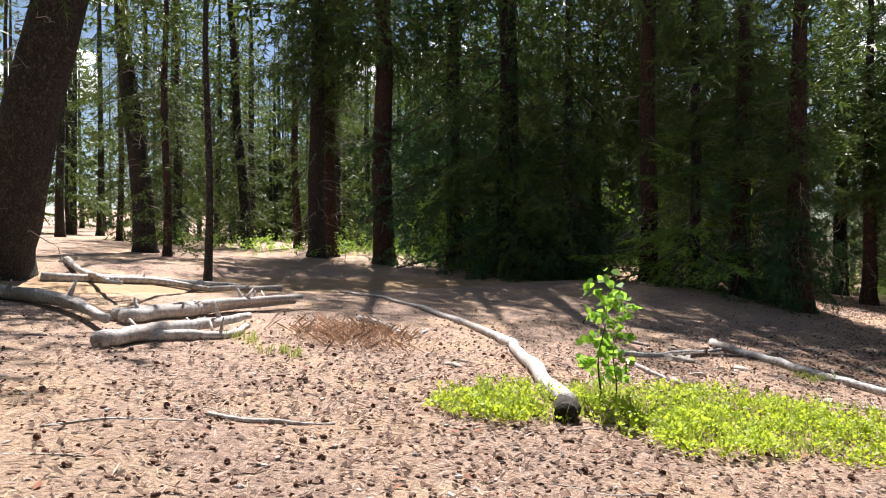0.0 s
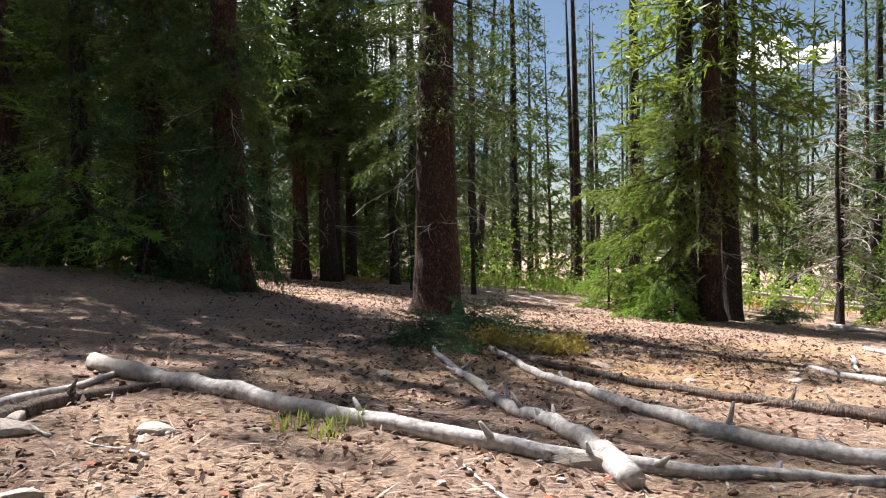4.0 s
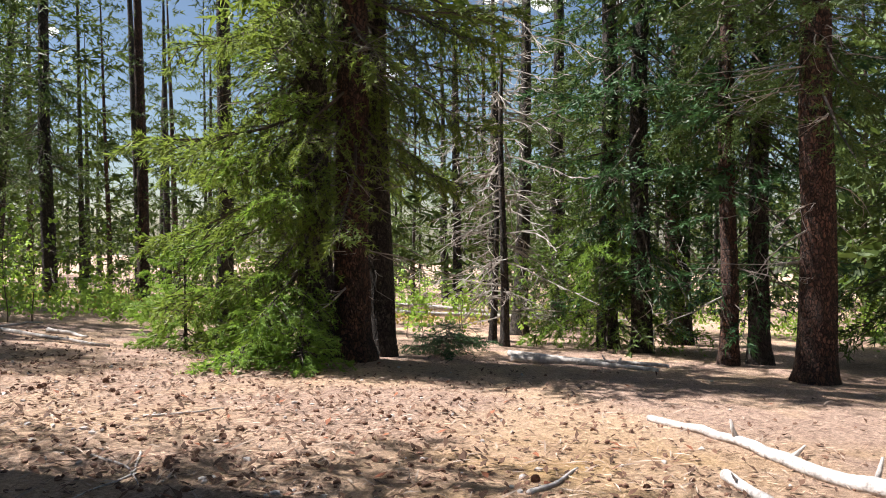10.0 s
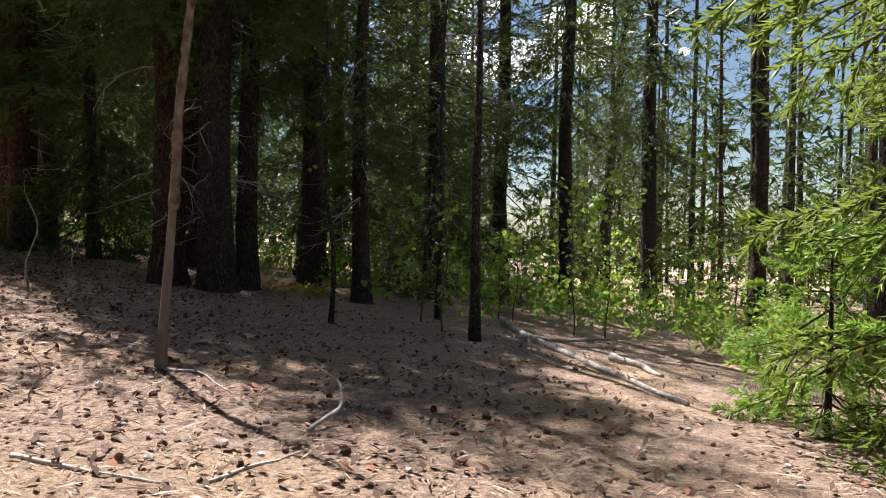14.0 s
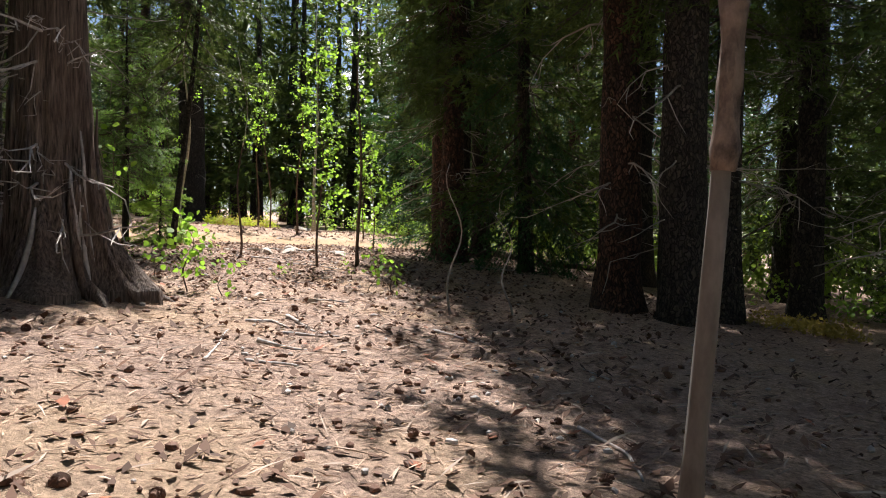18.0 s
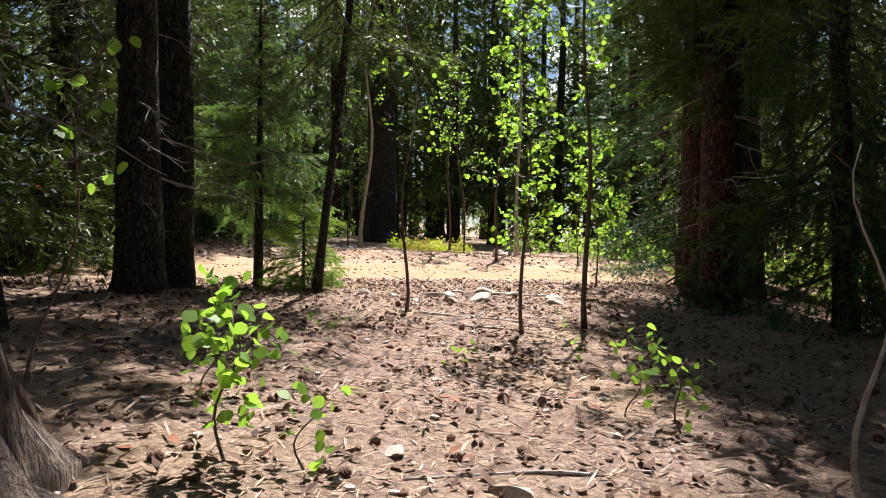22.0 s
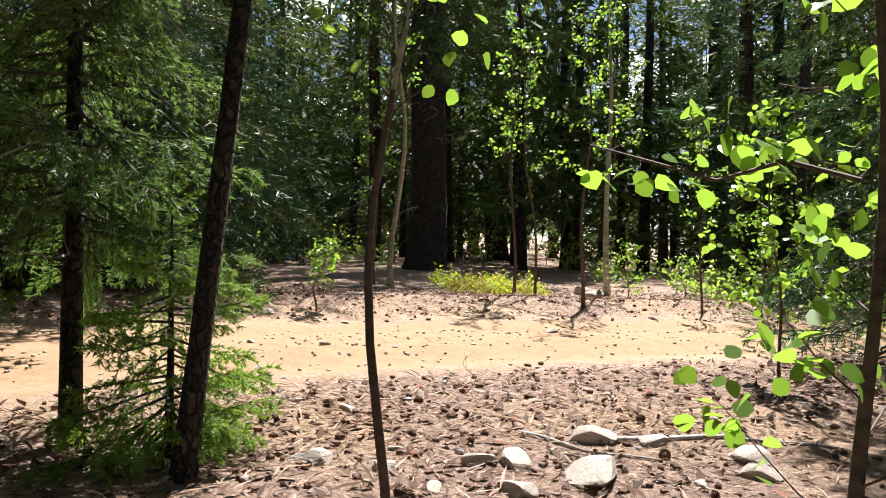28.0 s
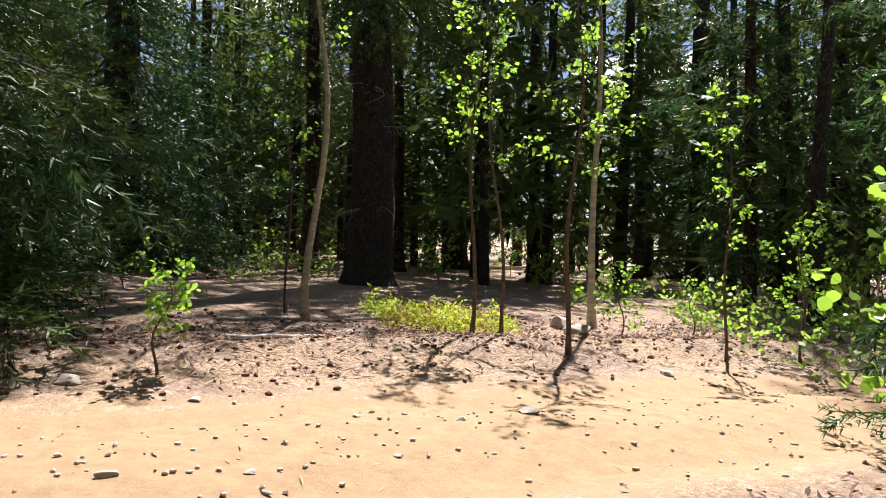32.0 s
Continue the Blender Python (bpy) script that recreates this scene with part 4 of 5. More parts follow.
        k = 0.012 * math.sin(x * 31 + y * 17) * l * 8
        out += [(x - ax - bx, y - ay - by, z - az), (x + ax * 0.2 - bx + k * bx, y + ay * 0.2 - by, z + 0.02 * l), (x + ax, y + ay, z + az), (x - ax * 0.1 + bx, y - ay * 0.1 + by, z + 0.03 * l)]
    return tri_mesh(name, out, material, 4)


TWIG_LITTER = leaf_material("twig_litter", (0.11, 0.08, 0.06), (0.56, 0.44, 0.36), (0.3, 0.2, 0.1), 0.05, 0.8, 1.0)
DARK_LITTER = leaf_material("dark_litter", (0.035, 0.02, 0.014), (0.16, 0.085, 0.055), (0.1, 0.05, 0.03), 0.05, 0.8, 1.0)
tagged(new("needle_litter", litter_mesh("needle_litter", 90000, (0.04, 0.13), (0.003, 0.008), 0.25, LITTER, 2.6, 1)), "dry brown needles and twigs covering the floor", "litter", kind="stuff")
tagged(new("twig_litter", litter_mesh("twig_litter", 11000, (0.06, 0.24), (0.006, 0.014), 0.25, TWIG_LITTER, 2.8, 2, 0.008)), "bleached twig fragments on the floor", "litter", kind="stuff")
tagged(new("bark_litter", litter_mesh("bark_litter", 28000, (0.03, 0.095), (0.02, 0.05), 0.7, DARK_LITTER, 2.8, 3, 0.006)), "dark bark flakes and cone scales on the floor", "litter", kind="stuff")
tagged(new("bark_chips", litter_mesh("bark_chips", 700, (0.05, 0.11), (0.03, 0.06), 0.5, BARK_CHIP, 2.4, 4, 0.008)), "rust red bark chips on the floor", "litter", kind="stuff")
tagged(new("brown_needle_pile", litter_mesh("brown_needle_pile", 1500, (0.1, 0.3), (0.008, 0.02), 0.9, LITTER, 0.35, 5, 0.05, [(-1.32, 11.22), (-0.99, 10.85), (-0.83, 11.36), (-1.21, 11.73)])), "heap of rust brown dead needles and twigs", "litter", kind="stuff")
ROADSIDE = [tuple(ROAD_AT + ROAD_ON * s + ROAD_OFF * d) for s in range(-6, 10, 2) for d in (-2.6, 2.7, 3.6)]
tagged(new("roadside_litter", litter_mesh("roadside_litter", 9000, (0.03, 0.12), (0.012, 0.03), 0.6, DARK_LITTER, 0.9, 6, 0.006, ROADSIDE, 1.5)), "dark clods and bark along the dirt track", "litter", kind="stuff")
tagged(new("roadside_needles", litter_mesh("roadside_needles", 9000, (0.05, 0.2), (0.005, 0.012), 0.3, LITTER, 0.9, 7, 0.006, ROADSIDE, 1.5)), "dry needles and twigs along the dirt track", "litter", kind="stuff")


def lump_field(name, count, spread_by, lo, hi, material, seed, points, keep_off, label):
    """Small uneven clods and old cones, joined."""
    b = bmesh.new()
    bmesh.ops.create_icosphere(b, subdivisions=1, radius=1)
    core = np.array([v.co[:] for v in b.verts])
    tri = [tuple(v.index for v in f.verts) for f in b.faces]
    b.free()
    rng, s = np.random.RandomState(seed), Shape()
    pts = np.array(points)
    for k in range(count):
        x, y = pts[rng.randint(len(pts))] + rng.normal(0, spread_by, 2)
        if abs(road_side(x, y)) < keep_off:
            continue
        r, a = rng.uniform(lo, hi), rng.uniform(0, 6.283)
        q = core * rng.uniform(0.65, 1.15, (len(core), 1)) * (r * rng.uniform(0.9, 1.5), r * rng.uniform(0.6, 1.0), r * rng.uniform(0.55, 0.9))
        c, n = math.cos(a), math.sin(a)
        s.add(np.stack([q[:, 0] * c - q[:, 1] * n + x, q[:, 0] * n + q[:, 1] * c + y, q[:, 2] + height(x, y) + r * 0.35], 1), tri)
    return tagged(new(name, s.mesh(name, material)), label, "litter", kind="stuff")


lump_field("old_cones", 5200, 2.3, 0.012, 0.032, CONE, 51, WALKED, 1.7, "weathered brown cones and clods strewn over the floor")
lump_field("pale_chips", 1800, 2.3, 0.010, 0.030, DEAD_WOOD, 52, WALKED, 1.7, "bleached wood chips strewn over the floor")
lump_field("roadside_clods", 2600, 0.9, 0.012, 0.035, CONE, 53, ROADSIDE, 1.2, "brown clods and cones along the dirt track")
lump_field("road_pebbles", 700, 0.7, 0.008, 0.022, STONE, 54, [tuple(ROAD_AT + ROAD_ON * s) for s in range(-6, 10)], 0.0, "small pebbles on the dirt track")


# ---- young trees and shrubs ----
LEAF_OUTLINE = np.array([(0.0, 0.0), (0.34, 0.16), (0.50, 0.48), (0.30, 0.82), (0.0, 1.0), (-0.30, 0.82), (-0.50, 0.48), (-0.34, 0.16)])


def leaf_points(rng, places, size, hang=0.5):
    """Round leaves, one at each place, hung at odd angles."""
    out = []
    for p in places:
        s = size * rng.uniform(0.7, 1.2)
        m = Euler((radians(rng.uniform(-75, 75) - 40 * hang), radians(rng.uniform(-50, 50)), rng.uniform(0, 6.28))).to_matrix()
        for k, (u, v) in enumerate(LEAF_OUTLINE):
            out.append(tuple(Vector(p) + m @ Vector((u * s * 0.95, v * s, 0.10 * s * abs(u) * 2 - 0.12 * s * v * v))))
    return out


def sapling(x, y, tall, r, bend, leaves, z0, reach, size=0.05, seed=1, bark=None, label="slender aspen sapling with bright green leaves", branches=12, crook=0.05, leaf_mat=None, top=None, arm=None, top_mat=None):
    """A young aspen: crooked stem, thin branches, round leaves."""
    rng, s = random.Random(seed), Shape()
    ph, n = rng.random() * 6, 14
    def stem(u):
        return Vector((bend[0] * tall * u ** 1.3 + crook * math.sin(u * 9 + ph) * u ** 0.4, bend[1] * tall * u ** 1.3 + crook * math.cos(u * 7 + ph) * u ** 0.4, tall * u - 0.05))
    s.tube([stem(k / n) for k in range(n + 1)], [r * (1 - 0.82 * k / n) * (1.35 if k == 0 else 1) for k in range(n + 1)], 9, True, 0.15)
    ob = thing("aspen_sapling", x, y, height(x, y), label, "sapling", "aspen saplings")
    child("stem", s.mesh("stem", bark or BARK_SAPLING, True), ob)
    if top:
        t = Shape().tube([stem(top + (1 - top) * k / 6) for k in range(7)], [1.04 * r * (1 - 0.82 * (top + (1 - top) * k / 6)) for k in range(7)], 9)
        if top_mat:
            n = 60
            t = Shape().tube([stem(top + (1 - top) * k / n) for k in range(n + 1)], [r * (1.05 + 0.55 * rng.random()) * (1 - 0.8 * (top + (1 - top) * k / n)) for k in range(n + 1)], 11, True, 0.5)
        child("upper_bark", t.mesh("upper", top_mat or BARK_ASPEN, True), ob, "shaggy peeling bark" if top_mat else "pale grey upper stem")
    tw, spots = Shape(), []
    for i in range(branches):
        u = z0 / tall + (1 - z0 / tall) * (i + 0.5) / branches
        p, a = stem(u), i * 2.4 + rng.random()
        ln = reach * (1.1 - 0.6 * u) * rng.uniform(0.5, 1.15)
        way, path = Vector((math.cos(a), math.sin(a), 0.35)), [p]
        for k in range(4):
            way = (way + Vector((rng.uniform(-0.25, 0.25), rng.uniform(-0.25, 0.25), rng.uniform(-0.1, 0.28)))).normalized()
            path.append(path[-1] + way * ln / 4)
        q = max(0.0022, r * 0.16)
        tw.tube(path, [q, q * 0.8, q * 0.65, q * 0.5, q * 0.3], 4, False)
        for k in range(max(0, leaves // branches)):
            j = rng.uniform(0.4, 1.0) * 4
            b = path[min(3, int(j))].lerp(path[min(4, int(j) + 1)], j - int(j)) if j < 4 else path[4]
            spots.append(b + Vector((rng.gauss(0, 0.045), rng.gauss(0, 0.045), rng.gauss(0, 0.04) - 0.01)))
    if arm:
        foot, tip = (Vector(p) - Vector((x, y, height(x, y))) for p in arm)
        path = [foot.lerp(tip, k / 4) + Vector((0, 0, 0.03 * math.sin(k * 2.1))) for k in range(5)]
        tw.tube(path, [0.006, 0.005, 0.004, 0.003, 0.002], 5, False)
        for k in range(12):
            p = foot.lerp(tip, rng.uniform(0.62, 1.02))
            spots.append(p + Vector((rng.gauss(0, 0.03), rng.gauss(0, 0.03), rng.uniform(-0.07, 0.02))))
    tagged(child("twig_work", tw.mesh("twig_work", BARK_SAPLING if size < 0.07 else DEAD_TWIG), ob), kind="stuff")
    if spots:
        tagged(child("leaves", tri_mesh("leaves", leaf_points(rng, spots, size), leaf_mat or ASPEN_LEAF, 8), ob), kind="stuff")
    return ob


PEELING = surface("peeling_bark", (0.030, 0.022, 0.019), (0.30, 0.22, 0.185), 16.0, (1, 1, 0.6), 0.85, 1.0, 0.02)
DEAD_POLE = surface("dead_pole", (0.065, 0.056, 0.052), (0.21, 0.19, 0.178), 7.0, (1, 1, 0.4), 0.8, 0.4, 0.005)
# the bright sapling by the white log
sapling(2.2, 8.78, 1.2, 0.010, (0.05, 0.02), 120, 0.25, 0.38, 0.08, 43, label="small bright aspen sapling in front of a white log", branches=10)
sapling(2.02, 8.52, 1.4, 0.012, (0.03, 0.0), 170, 0.3, 0.45, 0.085, 3, label="small bright aspen sapling in front of a white log", branches=11)
# along the walk and beside the track
sapling(9.0, 30.66, 3.0, 0.018, (-0.005, 0.012), 60, 1.5, 0.7, 0.05, 4, label="crooked sapling with a dark lower stem and pale top", branches=10, crook=0.07, top=0.55)
sapling(10.26, 30.28, 3.1, 0.018, (0.015, 0.01), 620, 0.6, 0.54, 0.05, 5, branches=30, arm=((10.27, 30.29, 0.96), (9.75, 30.26, 1.03)))
sapling(10.62, 31.2, 4.4, 0.028, (0.0, 0.03), 340, 1.2, 0.9, 0.055, 6, branches=20)
sapling(10.2, 26.3, 0.72, 0.008, (0.0, 0.0), 90, 0.15, 0.28, 0.065, 7, label="bright aspen sucker with large fresh leaves", branches=9)
sapling(10.45, 26.45, 0.42, 0.006, (0.1, 0.0), 26, 0.1, 0.16, 0.05, 8, label="bright aspen sucker with large fresh leaves", branches=6)
sapling(11.75, 28.0, 0.55, 0.007, (-0.25, 0.1), 36, 0.15, 0.22, 0.055, 9, label="bright aspen sucker with large fresh leaves", branches=7)
sapling(11.45, 28.15, 0.42, 0.006, (0.1, 0.1), 24, 0.12, 0.2, 0.05, 10, label="bright aspen sucker with large fresh leaves", branches=6)
sapling(9.6, 26.95, 0.45, 0.006, (0.0, 0.0), 36, 0.1, 0.2, 0.055, 11, label="bright aspen sucker with large fresh leaves", branches=7)
sapling(12.45, 27.1, 1.5, 0.014, (0.02, 0.05), 0, 0.5, 0.25, 0.05, 12, DEAD_TWIG, "thin dead crooked sapling", 5, 0.09)
sapling(13.0, 27.6, 1.1, 0.012, (-0.1, 0.0), 0, 0.4, 0.2, 0.05, 13, DEAD_TWIG, "thin dead crooked sapling", 4, 0.09)
sapling(5.95, 39.75, 4.6, 0.026, (0.01, 0.0), 338, 1.9, 0.9, 0.055, 14, label="slim aspen with leaf tufts beside the track", branches=14, crook=0.07)
sapling(6.25, 39.9, 4.0, 0.024, (-0.05, 0.0), 234, 2.0, 0.8, 0.055, 15, label="slim aspen with leaf tufts beside the track", branches=12, crook=0.07)
sapling(7.1, 39.6, 4.4, 0.03, (0.02, 0.0), 338, 1.8, 0.8, 0.055, 16, label="slim aspen with leaf tufts beside the track", branches=14, crook=0.07)
sapling(6.7, 42.6, 7.0, 0.06, (0.01, 0.0), 494, 2.6, 1.0, 0.06, 17, BARK_ASPEN, "tall straight aspen with a tan stem", 18, 0.05)
sapling(4.87, 36.05, 0.85, 0.014, (0.1, 0.0), 208, 0.3, 0.4, 0.05, 18, label="low leafy aspen at the track's edge", branches=9)
sapling(3.4, 39.8, 3.6, 0.02, (0.0, 0.0), 234, 1.2, 0.7, 0.055, 19, branches=12)
sapling(9.89, 35.97, 2.5, 0.016, (-0.03, 0.02), 460, 0.5, 0.75, 0.07, 20, label="leafy young aspen beside the track", branches=22)
sapling(10.9, 38.3, 3.4, 0.03, (0.0, 0.0), 624, 0.3, 0.9, 0.06, 21, label="leafy aspen at the bend of the track", branches=18)
sapling(7.3, 41.6, 1.0, 0.012, (0.0, 0.0), 234, 0.15, 0.4, 0.045, 22, label="green shrub beside a boulder", branches=10)
sapling(8.1, 42.4, 0.8, 0.012, (0.0, 0.0), 182, 0.1, 0.4, 0.045, 23, label="green shrub beside the track", branches=10)
sapling(9.4, 41.8, 1.8, 0.02, (0.0, 0.0), 442, 0.2, 0.7, 0.055, 24, label="leafy aspen at the bend of the track", branches=14)
sapling(8.6, 36.4 + 4.5, 3.2, 0.02, (0.0, 0.0), 286, 1.2, 0.7, 0.055, 25, branches=12)
sapling(3.9, 39.5, 6.5, 0.05, (0.06, 0.0), 312, 3.2, 1.0, 0.055, 26, BARK_ASPEN, "leaning aspen with white bark", 14, 0.15)
sapling(8.0, 36.6 - 3.1, 0.35, 0.005, (0.1, 0.0), 0, 0.1, 0.2, 0.05, 27, DEAD_TWIG, "dead twig stuck in the soil", 3)
sapling(13.66, 22.33, 5.2, 0.038, (0.10, 0.02), 0, 1.6, 0.3, 0.05, 28, DEAD_POLE, "dead leaning aspen pole, smooth below and shaggy with peeling bark above", 5, 0.03, top=0.24, top_mat=PEELING)
sapling(17.45, 24.65, 7.0, 0.07, (0.0, 0.0), 0, 0.8, 0.5, 0.05, 29, BARK_GREY, "straight slim dead pole with short stubs", 16, 0.02)
sapling(17.3, 25.3, 1.7, 0.015, (0.05, 0.0), 70, 0.6, 0.4, 0.055, 30, label="leafy aspen sucker beside a pole", branches=9)
sapling(17.8, 26.6, 6.5, 0.04, (0.02, 0.0), 40, 3.0, 0.6, 0.055, 31, BARK_GREY, "thin grey young tree in shade", 8, 0.06)
sapling(15.9, 25.6, 4.6, 0.035, (-0.04, 0.02), 24, 1.2, 0.5, 0.055, 32, BARK_GREY, "thin curved dead sapling", 7, 0.12)
sapling(12.9, 22.2 - 0.9, 0.5, 0.006, (0, 0), 0, 0.1, 0.2, 0.05, 33, DEAD_TWIG, "dead twig stuck in the soil", 3)
sapling(9.3, 25.0 + 1.2, 1.5, 0.008, (0.3, 0.0), 26, 0.9, 0.3, 0.055, 35, branches=6)
bush_rng = random.Random(21)
for x0, x1, y0, y1, n, tall in ((17, 30, 25, 37, 46, 1.7), (23, 34, 14, 25, 34, 1.2), (26, 36, 4, 14, 14, 1.3), (13, 20, 33, 38, 12, 1.3), (9, 18, 44, 56, 22, 1.8), (12, 19, 38, 46, 16, 1.2), (-13, -4, 27, 37, 8, 0.9), (9.5, 14, 40, 47, 12, 1.4), (13, 19, 30, 34, 0, 1), (-8, 4, 46, 56, 10, 1.0)):
    for k in range(n):
        x, y = bush_rng.uniform(x0, x1), bush_rng.uniform(y0, y1)
        if abs(road_side(x, y)) < 2.6:
            continue
        h = tall * bush_rng.uniform(0.5, 1.4)
        sapling(x, y, h, 0.012, (bush_rng.uniform(-0.1, 0.1), 0.0), 130, 0.08, 0.75 * h ** 0.5, 0.085, 100 + k, label="leafy green shrub under the trees", branches=14, leaf_mat=UNDERBRUSH)


def young_fir(x, y, tall, reach, seed, material, label, count=60, bare=0.1, fine="mid"):
    ob = thing("young_fir", x, y, height(x, y), label, "fir", "young firs")
    leaf, wood = crown("young_fir", seed, bare, tall, reach, int(count * (1.9 if fine == "mid" else 1.5)), fine, material, 1.0, 0.05, 0.15)
    s = Shape().tube([(0, 0, -0.05), (0.01, 0, tall * 0.4), (0.0, 0.01, tall)], [0.012 * tall + 0.008, 0.008 * tall + 0.004, 0.003], 8)
    child("trunk", s.mesh("trunk", BARK_GREY, True), ob)
    tagged(child("foliage", leaf, ob), kind="stuff")
    tagged(child("bough_wood", wood, ob), kind="stuff")
    return ob


young_fir(6.95, 31.15, 4.2, 0.95, 81, NEEDLES_FIR, "young fir with dense green boughs", 84, 1.05, "near")
# small firs and low boughs: the sun on them is partly in their colour
young_fir(7.44, 31.30, 1.35, 0.58, 82, NEEDLES_YOUNG_SUNLIT, "small bright green fir in the sun", 60, 0.1, "bush")
young_fir(18.0, 18.9, 1.0, 0.9, 84, NEEDLES_YOUNG_SUNLIT, "low bright green spruce boughs in the sun", 34, 0.05, "bush")
young_fir(17.6, 17.9, 0.8, 0.8, 85, NEEDLES_YOUNG_SUNLIT, "low bright green spruce boughs in the sun", 30, 0.05, "bush")
young_fir(20.9, 17.2, 0.55, 1.1, 86, NEEDLES_BLUE, "low dark fir spreading over the ground", 34, 0.05)
young_fir(8.75, 15.3, 0.45, 1.0, 87, NEEDLES_BLUE, "low dark fir spreading over the ground", 34, 0.05)
young_fir(10.7, 16.6, 0.5, 1.2, 88, NEEDLES_BLUE, "low dark fir spreading over the ground", 34, 0.05)
young_fir(18.6, 20.6, 2.0, 1.0, 89, NEEDLES_YOUNG_SUNLIT, "young spruce with light green tips", 40, 0.05, "bush")
conifer(7.78, 31.1, 0.048, "high", BARK_GREY, (0.06, 0.05), tall=12.0, size=0.65, limbs=False, label="thin dark leaning young conifer")


def carpet(name, spots, count, high, size, material, label, category, seed):
    """Low leafy cover over round patches (x, y, radius), in little plants of a dozen leaves: stuff."""
    rng = random.Random(seed)
    out = []
    for k in range(count // 12):
        px, py, r = spots[k % len(spots)]
        d, a = r * math.sqrt(rng.random()), rng.uniform(0, 6.283)
        px, py = px + d * math.cos(a), py + d * math.sin(a)
        thick = 0.5 + noise.noise((px * 2.3, py * 2.3, seed))
        if thick + rng.uniform(-0.25, 0.25) < 0.22:
            continue
        h, wide, z0 = high * (0.30 + 0.75 * thick) * rng.uniform(0.6, 1.2), size * rng.uniform(0.9, 2.0), height(px, py)
        for _ in range(12):
            b, u = rng.uniform(0, 6.283), rng.random()
            q = wide * math.sqrt(rng.random()) * (1.1 - 0.5 * u)
            x, y, z = px + q * math.cos(b), py + q * math.sin(b), z0 + h * (0.15 + 0.85 * u)
            m = Euler((rng.uniform(0.1, 1.3), rng.uniform(-0.6, 0.6), b - 1.57 + rng.uniform(-0.7, 0.7))).to_matrix()
            g = size * rng.uniform(0.6, 1.3)
            for v, w in ((0, 0), (0.34, 0.5), (0, 1), (-0.34, 0.5)):
                out.append((x + (m[0][0] * v + m[0][1] * w) * g, y + (m[1][0] * v + m[1][1] * w) * g, z + (m[2][0] * v + m[2][1] * w) * g))
    return tagged(new(name, tri_mesh(name, out, material, 4)), label, category, kind="stuff")


def grass(name, spots, count, high, label, seed):
    """Upright grass blades in loose tufts over round patches: stuff."""
    rng, out = random.Random(seed), []
    for k in range(count // 9):
        px, py, r = spots[k % len(spots)]
        d, a = r * math.sqrt(rng.random()), rng.uniform(0, 6.283)
        px, py = px + d * math.cos(a), py + d * math.sin(a)
        for _ in range(9):
            x, y, b = px + rng.gauss(0, 0.03), py + rng.gauss(0, 0.03), rng.uniform(0, 6.283)
            h, lean, w = high * rng.uniform(0.5, 1.2), rng.uniform(0.1, 0.5), rng.uniform(0.003, 0.006)
            z, c, n = height(x, y), math.cos(b), math.sin(b)
            out += [(x - n * w, y + c * w, z), (x + n * w, y - c * w, z), (x + c * lean * h * 0.4 + n * w * 0.8, y + n * lean * h * 0.4 - c * w * 0.8, z + h * 0.65), (x + c * lean * h, y + n * lean * h, z + h)]
    return tagged(new(name, tri_mesh(name, out, GRASS, 4)), label, "grass", kind="stuff")


carpet("shrub_cover", [(0.85, 7.88, 0.55), (1.5, 8.53, 0.9), (2.57, 8.92, 0.95), (3.64, 9.3, 1.0), (3.04, 8.05, 0.9), (4.66, 9.08, 1.0), (4.03, 8.23, 0.9), (2.76, 7.73, 0.7), (4.86, 7.89, 0.8)], 21000, 0.20, 0.042, SHRUB_LEAF, "low bright green shrub carpet in the sun", "ground cover", 31)
carpet("dry_shrub", [(10.05, 14.9, 0.55), (9.6, 15.2, 0.4), (10.4, 14.5, 0.35)], 3200, 0.26, 0.05, YELLOW_LEAF, "low straw yellow shrub", "ground cover", 32)
carpet("juniper_patch", [(5.1, 40.4, 0.7), (5.7, 40.4, 0.6), (4.6, 40.7, 0.5)], 3600, 0.34, 0.05, SHRUB_LEAF, "low juniper patch with yellow tips beside the track", "ground cover", 33)
carpet("juniper_tips", [(5.4, 40.2, 0.8)], 1400, 0.36, 0.05, YELLOW_LEAF, "dry yellow juniper tips", "ground cover", 34)
carpet("yellow_patch", [(16.1, 28.9, 0.4), (16.5, 28.6, 0.3)], 1400, 0.22, 0.05, YELLOW_LEAF, "low yellow-green shrub in a gap of light", "ground cover", 35)
carpet("bright_undergrowth", [(29, 22, 2.5), (31, 26, 3), (26, 27, 2.5), (33, 19, 2.5), (24, 34, 3), (28, 33, 3)], 9000, 0.4, 0.10, YELLOW_LEAF, "yellow-green grass and herbs in the clearing", "ground cover", 36)
carpet("forest_herbs", [(24, 29, 4), (20, 30, 3), (28, 28, 4), (12, 43, 4), (9, 47, 4), (15, 47, 4), (14, 39, 3), (-9, 30, 4), (-3, 44, 4), (18, 33, 3), (22, 26, 2.5), (16, 36, 3), (34, 22, 4), (32, 14, 4), (30, 8, 4), (-4, 36, 4)], 32000, 0.8, 0.10, UNDERBRUSH, "green herbs and seedlings under the trees", "ground cover", 37)
carpet("suckers", [(10.6, 28.9, 0.5), (9.2, 29.2, 0.6), (8.6, 29.3, 0.6), (8.9, 28.6, 0.7), (10.9, 30.6, 0.4)], 150, 0.25, 0.04, ASPEN_LEAF, "scattered fresh aspen leaves on low stems", "ground cover", 38)
grass("sunny_grass", [(0.9, 8.0, 0.5), (1.5, 8.5, 0.8), (2.6, 8.9, 0.9), (3.7, 9.3, 1.0), (4.6, 9.1, 1.0), (3.1, 8.1, 0.9)], 2400, 0.17, "bright green grass blades among low shrubs", 41)
